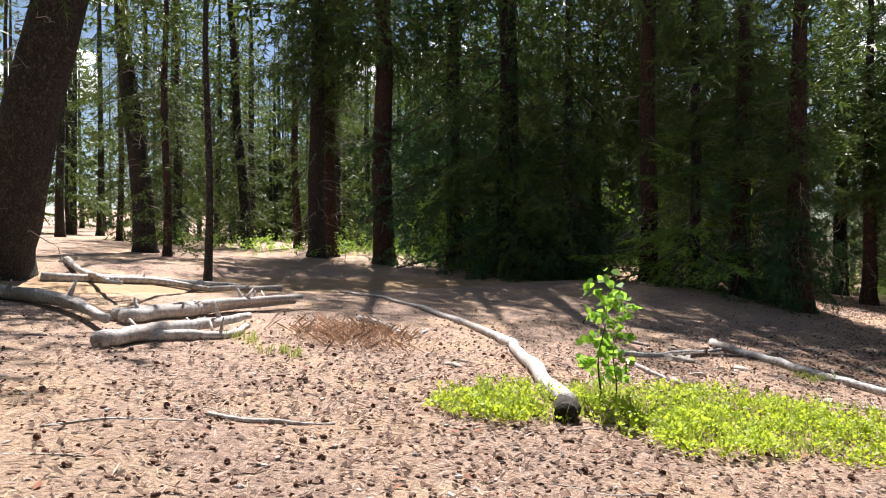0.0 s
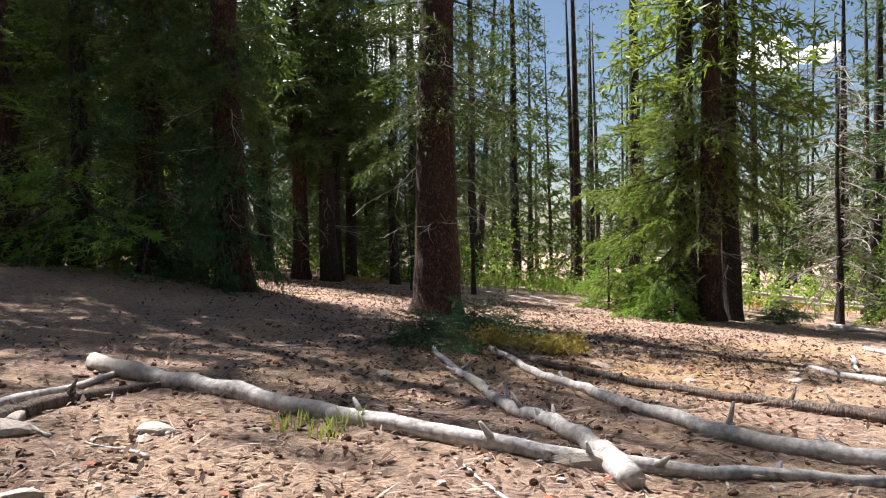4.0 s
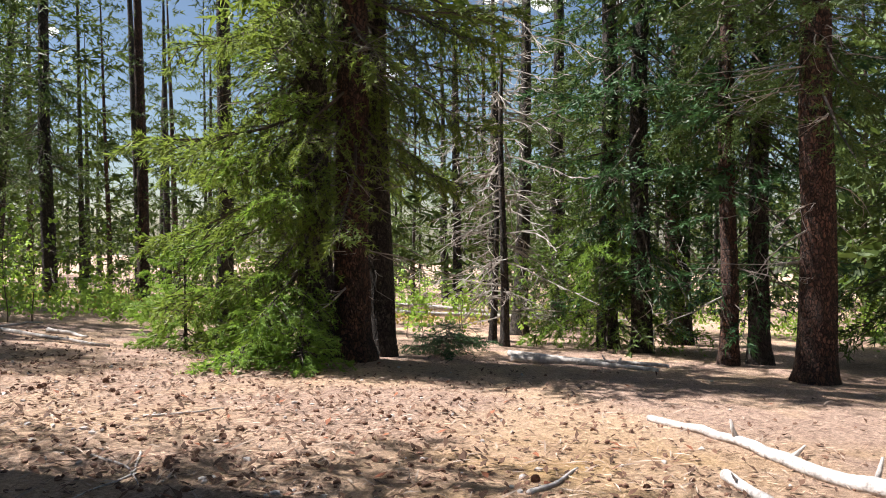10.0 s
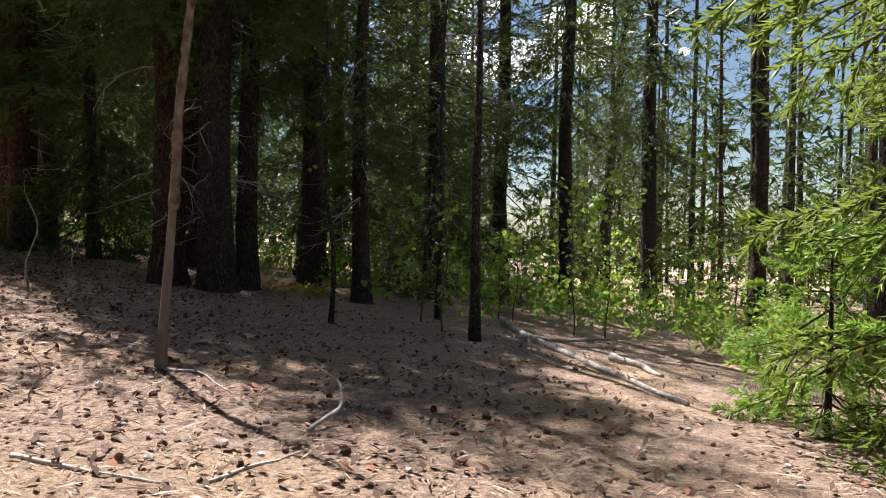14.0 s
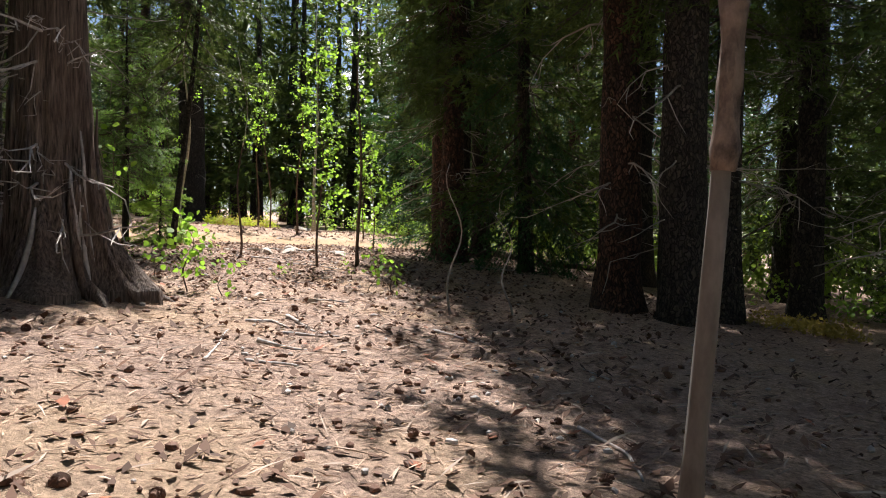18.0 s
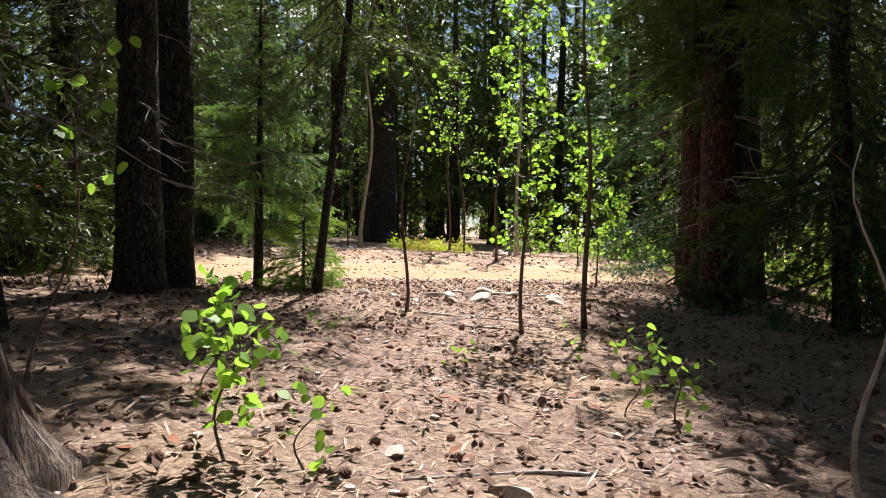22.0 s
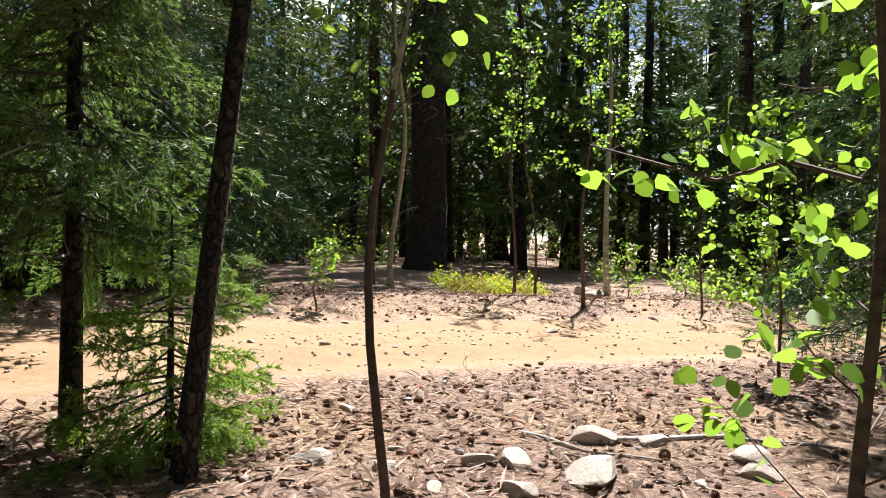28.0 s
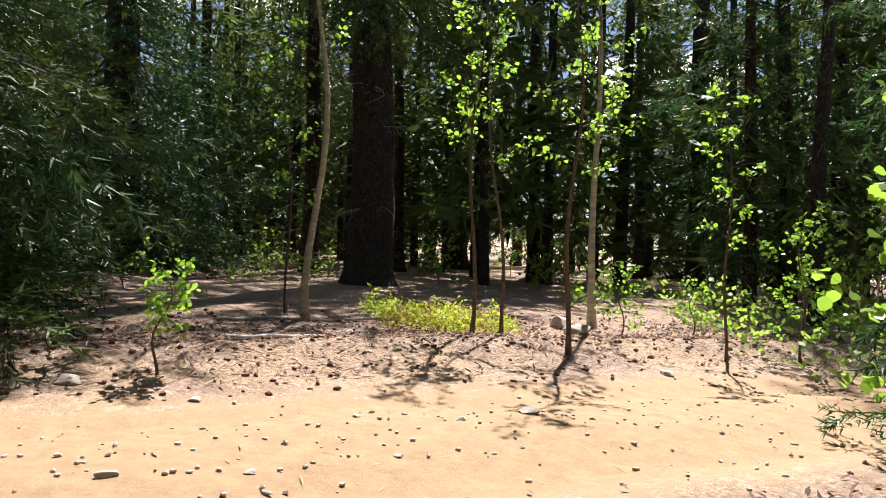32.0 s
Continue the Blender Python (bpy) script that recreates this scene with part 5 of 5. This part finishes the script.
grass("grass_tufts", [(2.22, 10.9, 0.3), (5.45, 11.85, 0.3), (4.3, 9.85, 0.3), (-2.35, 10.24, 0.3), (-1.59, 9.6, 0.3)], 420, 0.13, "thin tufts of grass", 39)


# ---- the weathered dead tree with its split root flare ----
def dead_tree(x, y):
    ob = thing("dead_tree", x, y, height(x, y), "weathered dead tree with a split, spreading root flare and bare limbs", "tree")
    rng, s, sides = random.Random(77), Shape(), 110
    pts, faces, zs = [], [], [-0.2, 0.0, 0.05, 0.11, 0.18, 0.26, 0.36, 0.47, 0.6, 0.75, 0.92, 1.1, 1.35, 1.6, 1.95, 2.4, 3.0, 3.8, 4.8, 6.5]
    for j, z in enumerate(zs):
        for k in range(sides):
            a = 2 * math.pi * k / sides + 0.05 * math.sin(z * 4)
            flute = 0.5 + 0.5 * math.cos(a * 5 + 0.8 * math.sin(2 * a))
            east = 0.5 + 0.5 * math.cos(a + 0.45)
            r = 0.29 * (1 - 0.06 * z) + (0.24 + 0.24 * east ** 2) * math.exp(-max(z, 0) / (0.28 + 0.14 * east)) * (0.40 + 0.8 * flute)
            low = math.exp(-max(z, 0) / 1.1)
            r += (0.05 * low + 0.02) * noise.noise((math.cos(a) * 6, math.sin(a) * 6, z * 0.7)) + (0.035 * low + 0.015) * noise.noise((math.cos(a) * 17, math.sin(a) * 17, z * 0.9))
            r -= 0.03 * low * abs(noise.noise((math.cos(a) * 30, math.sin(a) * 30, z * 1.1)))
            pts.append((r * math.cos(a) - 0.02 * z, r * math.sin(a), z))
    for j in range(len(zs) - 1):
        for k in range(sides):
            a, b = j * sides + k, j * sides + (k + 1) % sides
            faces.append((a, b, b + sides, a + sides))
    s.add(pts, faces)
    child("trunk", s.mesh("dead_trunk", STUMP_WOOD, True), ob, "grey-brown split wood")
    for k in range(46):
        a, top = rng.uniform(-2.3, 1.5), rng.uniform(0.5, 1.5)
        swell = (0.24 + 0.24 * (0.5 + 0.5 * math.cos(a + 0.45)) ** 2) * (0.75 + 0.35 * math.cos(a * 5 + 0.8 * math.sin(2 * a)))
        path, drift = [], rng.uniform(-0.12, 0.12)
        for q in range(7):
            z = top * (1 - q / 6) ** 1.3
            rad = 0.30 + swell * 1.05 * math.exp(-z / 0.36) + rng.uniform(-0.012, 0.02)
            b = a + drift * q / 6
            low = height(x + rad * math.cos(b), y + rad * math.sin(b)) - height(x, y)
            path.append((rad * math.cos(b), rad * math.sin(b), z + low * (1 - z / top)))
        g = rng.uniform(0.012, 0.034)
        child("split_strip", Shape().tube(path, [g * 0.3, g * 0.8, g, g, g * 0.9, g * 0.8, g * 0.5], 6, True, 0.5).mesh("strip", rng.choice((STUMP_WOOD, STUMP_WOOD, DEAD_WOOD)), True), ob)
    for k in range(7):
        a, ln = k * 0.9 + 0.3, rng.uniform(0.25, 0.5)
        d = Vector((math.cos(a), math.sin(a), 0))
        gz = [height(x + d.x * q, y + d.y * q) - height(x, y) for q in (0.4, 0.4 + ln * 0.5, 0.4 + ln)]
        t = Shape().tube([d * 0.25 + Vector((0, 0, 0.22)), d * 0.45 + Vector((0, 0, gz[0] + 0.07)), d * (0.4 + ln * 0.5) + Vector((0.05, 0.04, gz[1] + 0.03)), d * (0.4 + ln) + Vector((0, 0, gz[2] - 0.02))], [0.13, 0.085, 0.05, 0.015], 8, True, 0.3)
        child("root", t.mesh("root", STUMP_WOOD, True), ob)
    tagged(child("dead_wood", dead_limbs("dead_tree_limbs", 78, 0.35, 4.5, 1.2, 90, DEAD_WOOD, 7, (2.3, 3.4)), ob, "bleached bare limbs"), kind="stuff")
    return ob


dead_tree(9.6, 25.3)
for k in range(7):
    a = 2.2 + 0.35 * k
    stick([(9.55, 25.05), (9.55 + 0.7 * math.cos(a), 25.05 + 0.7 * math.sin(a)), (9.55 + 1.3 * math.cos(a + 0.3), 25.05 + 1.3 * math.sin(a + 0.3))], 0.018, "bleached branch fallen beside a dead tree", lift=0.05)


# ---- the off-road car on the dirt track ----
def plain(name, colour, rough, metal=0.0, coat=0.0, dirt=None):
    m, nt, bsdf, _, link = nodes_of(name)
    fine, broad = noise_of(nt, 60.0, 4.0), noise_of(nt, 3.0, 4.0)
    a = tuple(c * 0.75 for c in colour)
    col = mix_colours(nt, steps(nt, fine, 0.3, 0.7), a, colour)
    if dirt:
        col = mix_colours(nt, steps(nt, broad, 0.5, 0.75), col, dirt)
    link(col, bsdf.inputs["Base Color"])
    bsdf.inputs["Roughness"].default_value = rough
    bsdf.inputs["Metallic"].default_value, bsdf.inputs["Coat Weight"].default_value = metal, coat
    return m


PAINT = plain("car_paint", (0.030, 0.034, 0.042), 0.42, 0.0, 0.25, (0.05, 0.042, 0.036))
FLARE = plain("flare_plastic", (0.045, 0.05, 0.06), 0.45, 0.0, 0.1, (0.07, 0.06, 0.05))
RUBBER = plain("tyre_rubber", (0.022, 0.020, 0.018), 0.85, 0.0, 0.0, (0.075, 0.052, 0.036))
BLACK = plain("black_plastic", (0.012, 0.012, 0.012), 0.6)
RIM = plain("dark_wheel", (0.025, 0.025, 0.027), 0.45, 0.6)
CHROME = plain("bright_metal", (0.6, 0.6, 0.6), 0.25, 1.0)
ORANGE = plain("orange_lens", (0.75, 0.10, 0.01), 0.25)
MUD = plain("muddy_sill", (0.07, 0.05, 0.038), 0.9, 0.0, 0.0, (0.12, 0.085, 0.06))
HUB = plain("rusty_hub", (0.22, 0.13, 0.08), 0.6, 0.3)
BONE = plain("pale_lettering", (0.20, 0.19, 0.17), 0.8)
GLASS, nt, bsdf, _, _ = nodes_of("window_glass")
bsdf.inputs["Base Color"].default_value, bsdf.inputs["Roughness"].default_value = (0.5, 0.55, 0.55, 1), 0.02
bsdf.inputs["Transmission Weight"].default_value = 1.0


def bevelled(name, material, size, at, width=0.015, turn=(0, 0, 0), segments=2):
    b = bmesh.new()
    bmesh.ops.create_cube(b, size=1)
    bmesh.ops.transform(b, matrix=Matrix.Diagonal((*size, 1)), verts=b.verts)
    bmesh.ops.bevel(b, geom=b.edges[:], offset=min(width, min(size) * 0.45), segments=segments, affect="EDGES", profile=0.6)
    bmesh.ops.transform(b, matrix=Matrix.Translation(at) @ Euler(turn).to_matrix().to_4x4(), verts=b.verts)
    me = bpy.data.meshes.new(name)
    b.to_mesh(me)
    b.free()
    me.materials.append(material)
    me.polygons.foreach_set("use_smooth", [len(p.vertices) > 4 or p.area < 0.0004 for p in me.polygons])
    return me


def loft(name, material, rings, closed=True, caps=True):
    s, n = Shape(), len(rings[0])
    faces = []
    for i in range(len(rings) - 1):
        for k in range(n if closed else n - 1):
            a, b = i * n + k, i * n + (k + 1) % n
            faces.append((a, b, b + n, a + n))
    if caps:
        faces += [tuple(range(n))[::-1], tuple(range((len(rings) - 1) * n, len(rings) * n))]
    s.add([p for r in rings for p in r], faces)
    return s.mesh(name, material, True)


def wheel(parent, x, side, steer=0.0):
    """A mud-terrain wheel: tyre with lugs, dark rim with five spokes, hub."""
    y = 0.74 * side
    hub = child("wheel", None, parent, "", Matrix.Translation((x, y, 0.40)) @ Matrix.Rotation(steer, 4, "Z"))
    prof = [(0.215, -0.10), (0.24, -0.125), (0.30, -0.140), (0.355, -0.135), (0.385, -0.115), (0.392, -0.06), (0.394, 0.0), (0.392, 0.06), (0.385, 0.115), (0.355, 0.135), (0.30, 0.140), (0.24, 0.125), (0.215, 0.10)]
    rings = [[(r * math.cos(a), w, r * math.sin(a)) for r, w in prof] for a in [2 * math.pi * k / 56 for k in range(57)]]
    tyre = child("tyre", loft("tyre", RUBBER, rings, False, False), hub, "muddy black mud-terrain tyre")
    lugs = Shape()
    box = [(-1, -1, -1), (1, -1, -1), (1, 1, -1), (-1, 1, -1), (-0.85, -0.9, 1), (0.85, -0.9, 1), (0.85, 0.9, 1), (-0.85, 0.9, 1)]
    quads = [(0, 3, 2, 1), (4, 5, 6, 7), (0, 1, 5, 4), (1, 2, 6, 5), (2, 3, 7, 6), (3, 0, 4, 7)]
    for k in range(34):
        for row, (w, ht, half) in enumerate(((-0.105, 0.392, 0.034), (-0.038, 0.398, 0.026), (0.038, 0.398, 0.026), (0.105, 0.392, 0.034))):
            a = 2 * math.pi * (k + 0.5 * (row % 2)) / 34
            c, s = math.cos(a), math.sin(a)
            pts = []
            for u, v, h in box:
                t, ww, rr = u * 0.024, w + v * half, ht + h * 0.010
                pts.append((rr * c - t * s, ww, rr * s + t * c))
            lugs.add(pts, quads)
    tagged(child("tread", lugs.mesh("lugs", RUBBER), hub), kind="stuff")
    o = 0.142 * side
    marks = Shape()
    for k in range(26):
        if k % 13 in (9, 10, 11, 12):
            continue
        a = 2 * math.pi * k / 26 + 0.4
        for da in (-0.045, 0.045):
            c, s = math.cos(a + da), math.sin(a + da)
            pts = [(r * c - t * s, o + side * d, r * s + t * c) for r in (0.285, 0.322) for t in (-0.005, 0.005) for d in (-0.004, 0.002)]
            marks.add(pts, [(0, 1, 3, 2), (4, 6, 7, 5), (0, 4, 5, 1), (2, 3, 7, 6), (1, 5, 7, 3), (0, 2, 6, 4)])
    tagged(child("sidewall_marks", marks.mesh("marks", BONE), hub, "worn pale sidewall marks"), kind="stuff")
    rp = [(0.215, -0.10), (0.205, -0.09), (0.195, 0.0), (0.200, 0.075), (0.222, 0.105), (0.214, 0.112), (0.19, 0.08), (0.182, 0.0), (0.195, -0.08)]
    rings = [[(r * math.cos(a), w * side, r * math.sin(a)) for r, w in rp] for a in [2 * math.pi * k / 40 for k in range(41)]]
    child("rim", loft("rim", RIM, rings, True, False), hub)
    for k in range(5):
        a = 2 * math.pi * k / 5 + 0.3
        m = bevelled("spoke", RIM, (0.15, 0.03, 0.085), (0.12, 0.05 * side, 0), 0.012)
        child("spoke", m, hub, "", Matrix.Rotation(a, 4, "Y"))
    cap = Shape().tube([(0, 0.02 * side, 0), (0, 0.085 * side, 0), (0, 0.10 * side, 0)], [0.075, 0.07, 0.05], 20)
    child("hub_plate", cap.mesh("hub_plate", RIM, True), hub)
    cap = Shape().tube([(0, 0.09 * side, 0), (0, 0.125 * side, 0), (0, 0.132 * side, 0)], [0.034, 0.034, 0.024], 18)
    child("hub_cap", cap.mesh("hub_cap", HUB, True), hub, "rusty hub cap")
    for k in range(5):
        a = 2 * math.pi * k / 5
        nut = Shape().tube([(0.055 * math.cos(a), 0.08 * side, 0.055 * math.sin(a)), (0.055 * math.cos(a), 0.105 * side, 0.055 * math.sin(a))], [0.010, 0.009], 6)
        child("lug_nut", nut.mesh("nut", CHROME), hub)
    return hub


def fender(side):
    line = [(0.60, 0.86), (0.585, 0.93), (0.52, 0.985), (0.36, 1.02), (0.10, 1.035), (-0.20, 1.03), (-0.34, 1.0), (-0.42, 0.93), (-0.49, 0.80), (-0.56, 0.66), (-0.62, 0.59), (-0.72, 0.565), (-0.78, 0.545)]
    rings = []
    for i, (x, z) in enumerate(line):
        a, b = line[max(i - 1, 0)], line[min(i + 1, len(line) - 1)]
        d = Vector((b[0] - a[0], b[1] - a[1])).normalized()
        n = Vector((d.y, -d.x))
        if n.y < 0 and abs(d.x) > 0.5:
            n = -n
        if i > 6:
            n = Vector((-abs(d.y), abs(d.x)))
        wide = 0.90 if i < 9 else 0.90 - 0.05 * (i - 8)
        ring = []
        for y, h in ((0.55, 0.0), (0.80, 0.004), (0.86, -0.008), (wide, -0.035), (wide, -0.075), (wide - 0.03, -0.08), (0.80, -0.045), (0.55, -0.04)):
            ring.append((x + n.x * h, y * side, z + n.y * h))
        rings.append(ring)
    return loft("fender", FLARE, rings)


def off_roader(x, y, heading):
    fwd, right = Vector((math.cos(heading), math.sin(heading))), Vector((math.sin(heading), -math.cos(heading)))
    ax, ay = x - right.x * 0.74, y - right.y * 0.74
    car = thing("off_road_car", ax, ay, height(x, y) - 0.01, "dusty black open-sided off-road car with flared fenders on the dirt track", "car", turn=heading)
    for s, w in ((-1, "right"), (1, "left")):
        wheel(car, 0.0, s, 0.05)
        wheel(car, -2.37, s)
    # bonnet and scuttle
    def section(px, half, top, low, crown_z):
        return [(px, -half, low), (px, -half, top - 0.08), (px, -half + 0.02, top - 0.03), (px, -half + 0.07, top), (px, -half * 0.4, top + crown_z), (px, half * 0.4, top + crown_z), (px, half - 0.07, top), (px, half - 0.02, top - 0.03), (px, half, top - 0.08), (px, half, low)]
    child("hood", loft("hood", PAINT, [section(-0.34, 0.60, 1.275, 1.05, 0.025), section(-0.1, 0.585, 1.262, 1.03, 0.028), section(0.15, 0.56, 1.235, 1.02, 0.028), section(0.36, 0.535, 1.195, 1.01, 0.026), section(0.43, 0.525, 1.165, 1.0, 0.022), section(0.455, 0.515, 1.12, 1.0, 0.01)]), car, "dusty curved hood")
    child("cowl", loft("cowl", PAINT, [section(-0.70, 0.66, 1.31, 0.95, 0.02), section(-0.5, 0.635, 1.295, 0.95, 0.022), section(-0.352, 0.605, 1.278, 0.98, 0.024)]), car)
    child("hood_seal", loft("hood_seal", BLACK, [section(-0.354, 0.607, 1.284, 1.02, 0.026), section(-0.338, 0.606, 1.283, 1.02, 0.026)]), car)
    child("grille", loft("grille", PAINT, [section(0.44, 0.56, 1.13, 0.72, 0.01), section(0.475, 0.55, 1.12, 0.73, 0.01)]), car)
    for k in range(7):
        child("grille_slot", bevelled("slot", BLACK, (0.02, 0.045, 0.24), (0.472, (k - 3) * 0.085, 0.96), 0.012), car)
    for s in (-1, 1):
        lamp = Shape().tube([(0.46, s * 0.40, 0.96), (0.49, s * 0.40, 0.96), (0.495, s * 0.40, 0.96)], [0.09, 0.09, 0.075], 24)
        child("headlight", lamp.mesh("headlight", CHROME, True), car)
        child("fender", fender(s), car, "grey-black flared fender")
        child("turn_marker", bevelled("marker", ORANGE, (0.17, 0.022, 0.045), (0.40, s * 0.893, 0.972), 0.008, (0, 0.06, 0)), car, "orange side marker lamp")
        child("marker_bezel", bevelled("bezel", BLACK, (0.20, 0.014, 0.065), (0.40, s * 0.888, 0.972), 0.006, (0, 0.06, 0)), car)
        child("hood_latch", bevelled("latch", BLACK, (0.05, 0.02, 0.08), (0.22, s * 0.565, 1.13), 0.006), car)
        child("inner_fender", bevelled("inner", BLACK, (0.95, 0.04, 0.40), (0.0, s * 0.52, 0.85), 0.01), car)
        # tub side, door, sill
        child("cowl_side", bevelled("cowl_side", PAINT, (0.42, 0.05, 0.55), (-0.66, s * 0.70, 0.88), 0.012), car)
        door = child("door", bevelled("door", PAINT, (0.92, 0.06, 0.66), (-1.34, s * 0.715, 0.90), 0.02), car)
        child("door_handle", bevelled("handle", BLACK, (0.13, 0.025, 0.03), (-1.68, s * 0.755, 1.06), 0.008), door)
        child("door_hinge", bevelled("hinge", BLACK, (0.08, 0.02, 0.05), (-0.90, s * 0.75, 1.05), 0.006), door)
        child("door_hinge", bevelled("hinge", BLACK, (0.08, 0.02, 0.05), (-0.90, s * 0.75, 0.75), 0.006), door)
        for a, b in (((-0.88, 1.24), (-1.00, 1.82)), ((-1.00, 1.82), (-1.74, 1.84)), ((-1.74, 1.84), (-1.78, 1.24)), ((-1.15, 1.24), (-1.15, 1.82))):
            child("window_bar", Shape().tube([(a[0], s * 0.70, a[1]), (b[0], s * 0.68, b[1])], [0.022, 0.022], 8).mesh("bar", BLACK, True), door)
        g = Shape().add([(-0.90, s * 0.70, 1.24), (-1.01, s * 0.685, 1.80), (-1.72, s * 0.685, 1.82), (-1.76, s * 0.70, 1.24)], [(0, 1, 2, 3)])
        pane = child("window", g.mesh("window", GLASS), door)
        pane.visible_shadow = False
        child("rear_side", bevelled("rear_side", PAINT, (1.22, 0.06, 0.62), (-2.43, s * 0.715, 0.98), 0.02), car)
        child("rear_fender", bevelled("rear_fender", FLARE, (1.0, 0.20, 0.06), (-2.37, s * 0.82, 0.98), 0.025), car)
        child("sill", bevelled("sill", MUD, (1.62, 0.10, 0.14), (-1.25, s * 0.73, 0.53), 0.02), car, "mud-spattered sill")
        child("step_bar", Shape().tube([(-0.62, s * 0.80, 0.44), (-1.3, s * 0.84, 0.41), (-1.95, s * 0.80, 0.44)], [0.035, 0.035, 0.035], 10).mesh("step", MUD, True), car)
        child("windscreen_post", Shape().tube([(-0.68, s * 0.66, 1.27), (-0.95, s * 0.62, 1.88)], [0.04, 0.032], 8).mesh("post", PAINT, True), car)
        child("roll_bar", Shape().tube([(-1.75, s * 0.60, 1.0), (-1.78, s * 0.58, 1.75), (-1.8, s * 0.45, 1.84)], [0.03, 0.03, 0.03], 10).mesh("roll_bar", BLACK, True), car)
        child("seat_back", bevelled("seat_back", BLACK, (0.14, 0.46, 0.62), (-1.55, s * 0.34, 1.15), 0.05, (0, -0.15, 0)), car)
        child("headrest", bevelled("headrest", BLACK, (0.09, 0.26, 0.20), (-1.63, s * 0.34, 1.56), 0.04, (0, -0.1, 0)), car)
        child("mirror", bevelled("mirror", BLACK, (0.07, 0.18, 0.13), (-0.82, s * 0.86, 1.34), 0.025), car)
        lamp = Shape().tube([(0.56, s * 0.42, 0.86), (0.66, s * 0.42, 0.86), (0.675, s * 0.42, 0.86)], [0.05, 0.085, 0.078], 22)
        light = child("driving_light", lamp.mesh("driving_light", BLACK, True), car)
        rim_path = [(0.67, s * 0.42 + 0.085 * math.cos(2 * math.pi * k / 20), 0.86 + 0.085 * math.sin(2 * math.pi * k / 20)) for k in range(21)]
        child("light_rim", Shape().tube(rim_path, [0.007] * 21, 6, False).mesh("light_rim", CHROME, True), light)
        child("tow_hook", Shape().tube([(0.60, s * 0.33, 0.66), (0.70, s * 0.33, 0.62), (0.70, s * 0.33, 0.55), (0.62, s * 0.33, 0.52)], [0.016, 0.016, 0.016, 0.014], 8).mesh("hook", BLACK, True), car)
        child("frame_horn", bevelled("frame_horn", BLACK, (0.5, 0.07, 0.10), (0.42, s * 0.38, 0.62), 0.01), car)
        child("shock", Shape().tube([(0.02, s * 0.48, 0.42), (-0.05, s * 0.46, 0.85)], [0.028, 0.028], 10).mesh("shock", BLACK, True), car)
    child("bumper", bevelled("bumper", BLACK, (0.13, 1.36, 0.13), (0.62, 0, 0.68), 0.02), car, "black steel front bumper")
    hoop = [(0.62, -0.42, 0.74), (0.64, -0.40, 0.96), (0.63, -0.30, 1.02), (0.63, 0.30, 1.02), (0.64, 0.40, 0.96), (0.62, 0.42, 0.74)]
    child("bumper_hoop", Shape().tube(hoop, [0.022] * 6, 10).mesh("hoop", BLACK, True), car)
    child("windscreen_rail", Shape().tube([(-0.95, -0.62, 1.88), (-0.95, 0.62, 1.88)], [0.032, 0.032], 8).mesh("rail", PAINT, True), car)
    g = Shape().add([(-0.69, -0.62, 1.30), (-0.69, 0.62, 1.30), (-0.94, 0.60, 1.86), (-0.94, -0.60, 1.86)], [(0, 1, 2, 3)])
    screen = child("windscreen", g.mesh("windscreen", GLASS), car)
    screen.visible_shadow = False
    child("roof", bevelled("roof", BLACK, (2.05, 1.36, 0.07), (-1.95, 0, 1.90), 0.03), car, "black soft roof")
    child("dashboard", bevelled("dashboard", BLACK, (0.28, 1.24, 0.24), (-0.82, 0, 1.18), 0.05), car)
    ringp = [(-1.06, 0.34 + 0.18 * math.cos(2 * math.pi * k / 24), 1.22 + 0.17 * math.sin(2 * math.pi * k / 24)) for k in range(25)]
    child("steering_wheel", Shape().tube(ringp, [0.014] * 25, 8, False).mesh("steering", BLACK, True), car)
    child("floor_pan", bevelled("floor_pan", BLACK, (2.4, 1.40, 0.12), (-1.75, 0, 0.58), 0.01), car)
    child("engine_bay", bevelled("engine_bay", BLACK, (1.05, 0.98, 0.36), (-0.10, 0, 0.86), 0.02), car)
    child("tailgate", bevelled("tailgate", PAINT, (0.06, 1.40, 0.62), (-3.02, 0, 0.98), 0.02), car)
    for ax_x in (0.0, -2.37):
        child("axle", Shape().tube([(ax_x, -0.66, 0.40), (ax_x, -0.1, 0.40), (ax_x, 0.1, 0.40), (ax_x, 0.66, 0.40)], [0.045, 0.05, 0.05, 0.045], 12).mesh("axle", BLACK, True), car)
        bm = bmesh.new()
        bmesh.ops.create_icosphere(bm, subdivisions=2, radius=0.14)
        me = bpy.data.meshes.new("differential")
        bm.to_mesh(me)
        bm.free()
        me.materials.append(BLACK)
        child("differential", me, car, "", Matrix.Translation((ax_x, 0.12, 0.40)))
    child("tie_rod", Shape().tube([(0.14, -0.62, 0.42), (0.14, 0.62, 0.42)], [0.016, 0.016], 8).mesh("tie_rod", CHROME, True), car)
    return car


off_roader(4.1, 30.2, radians(55))
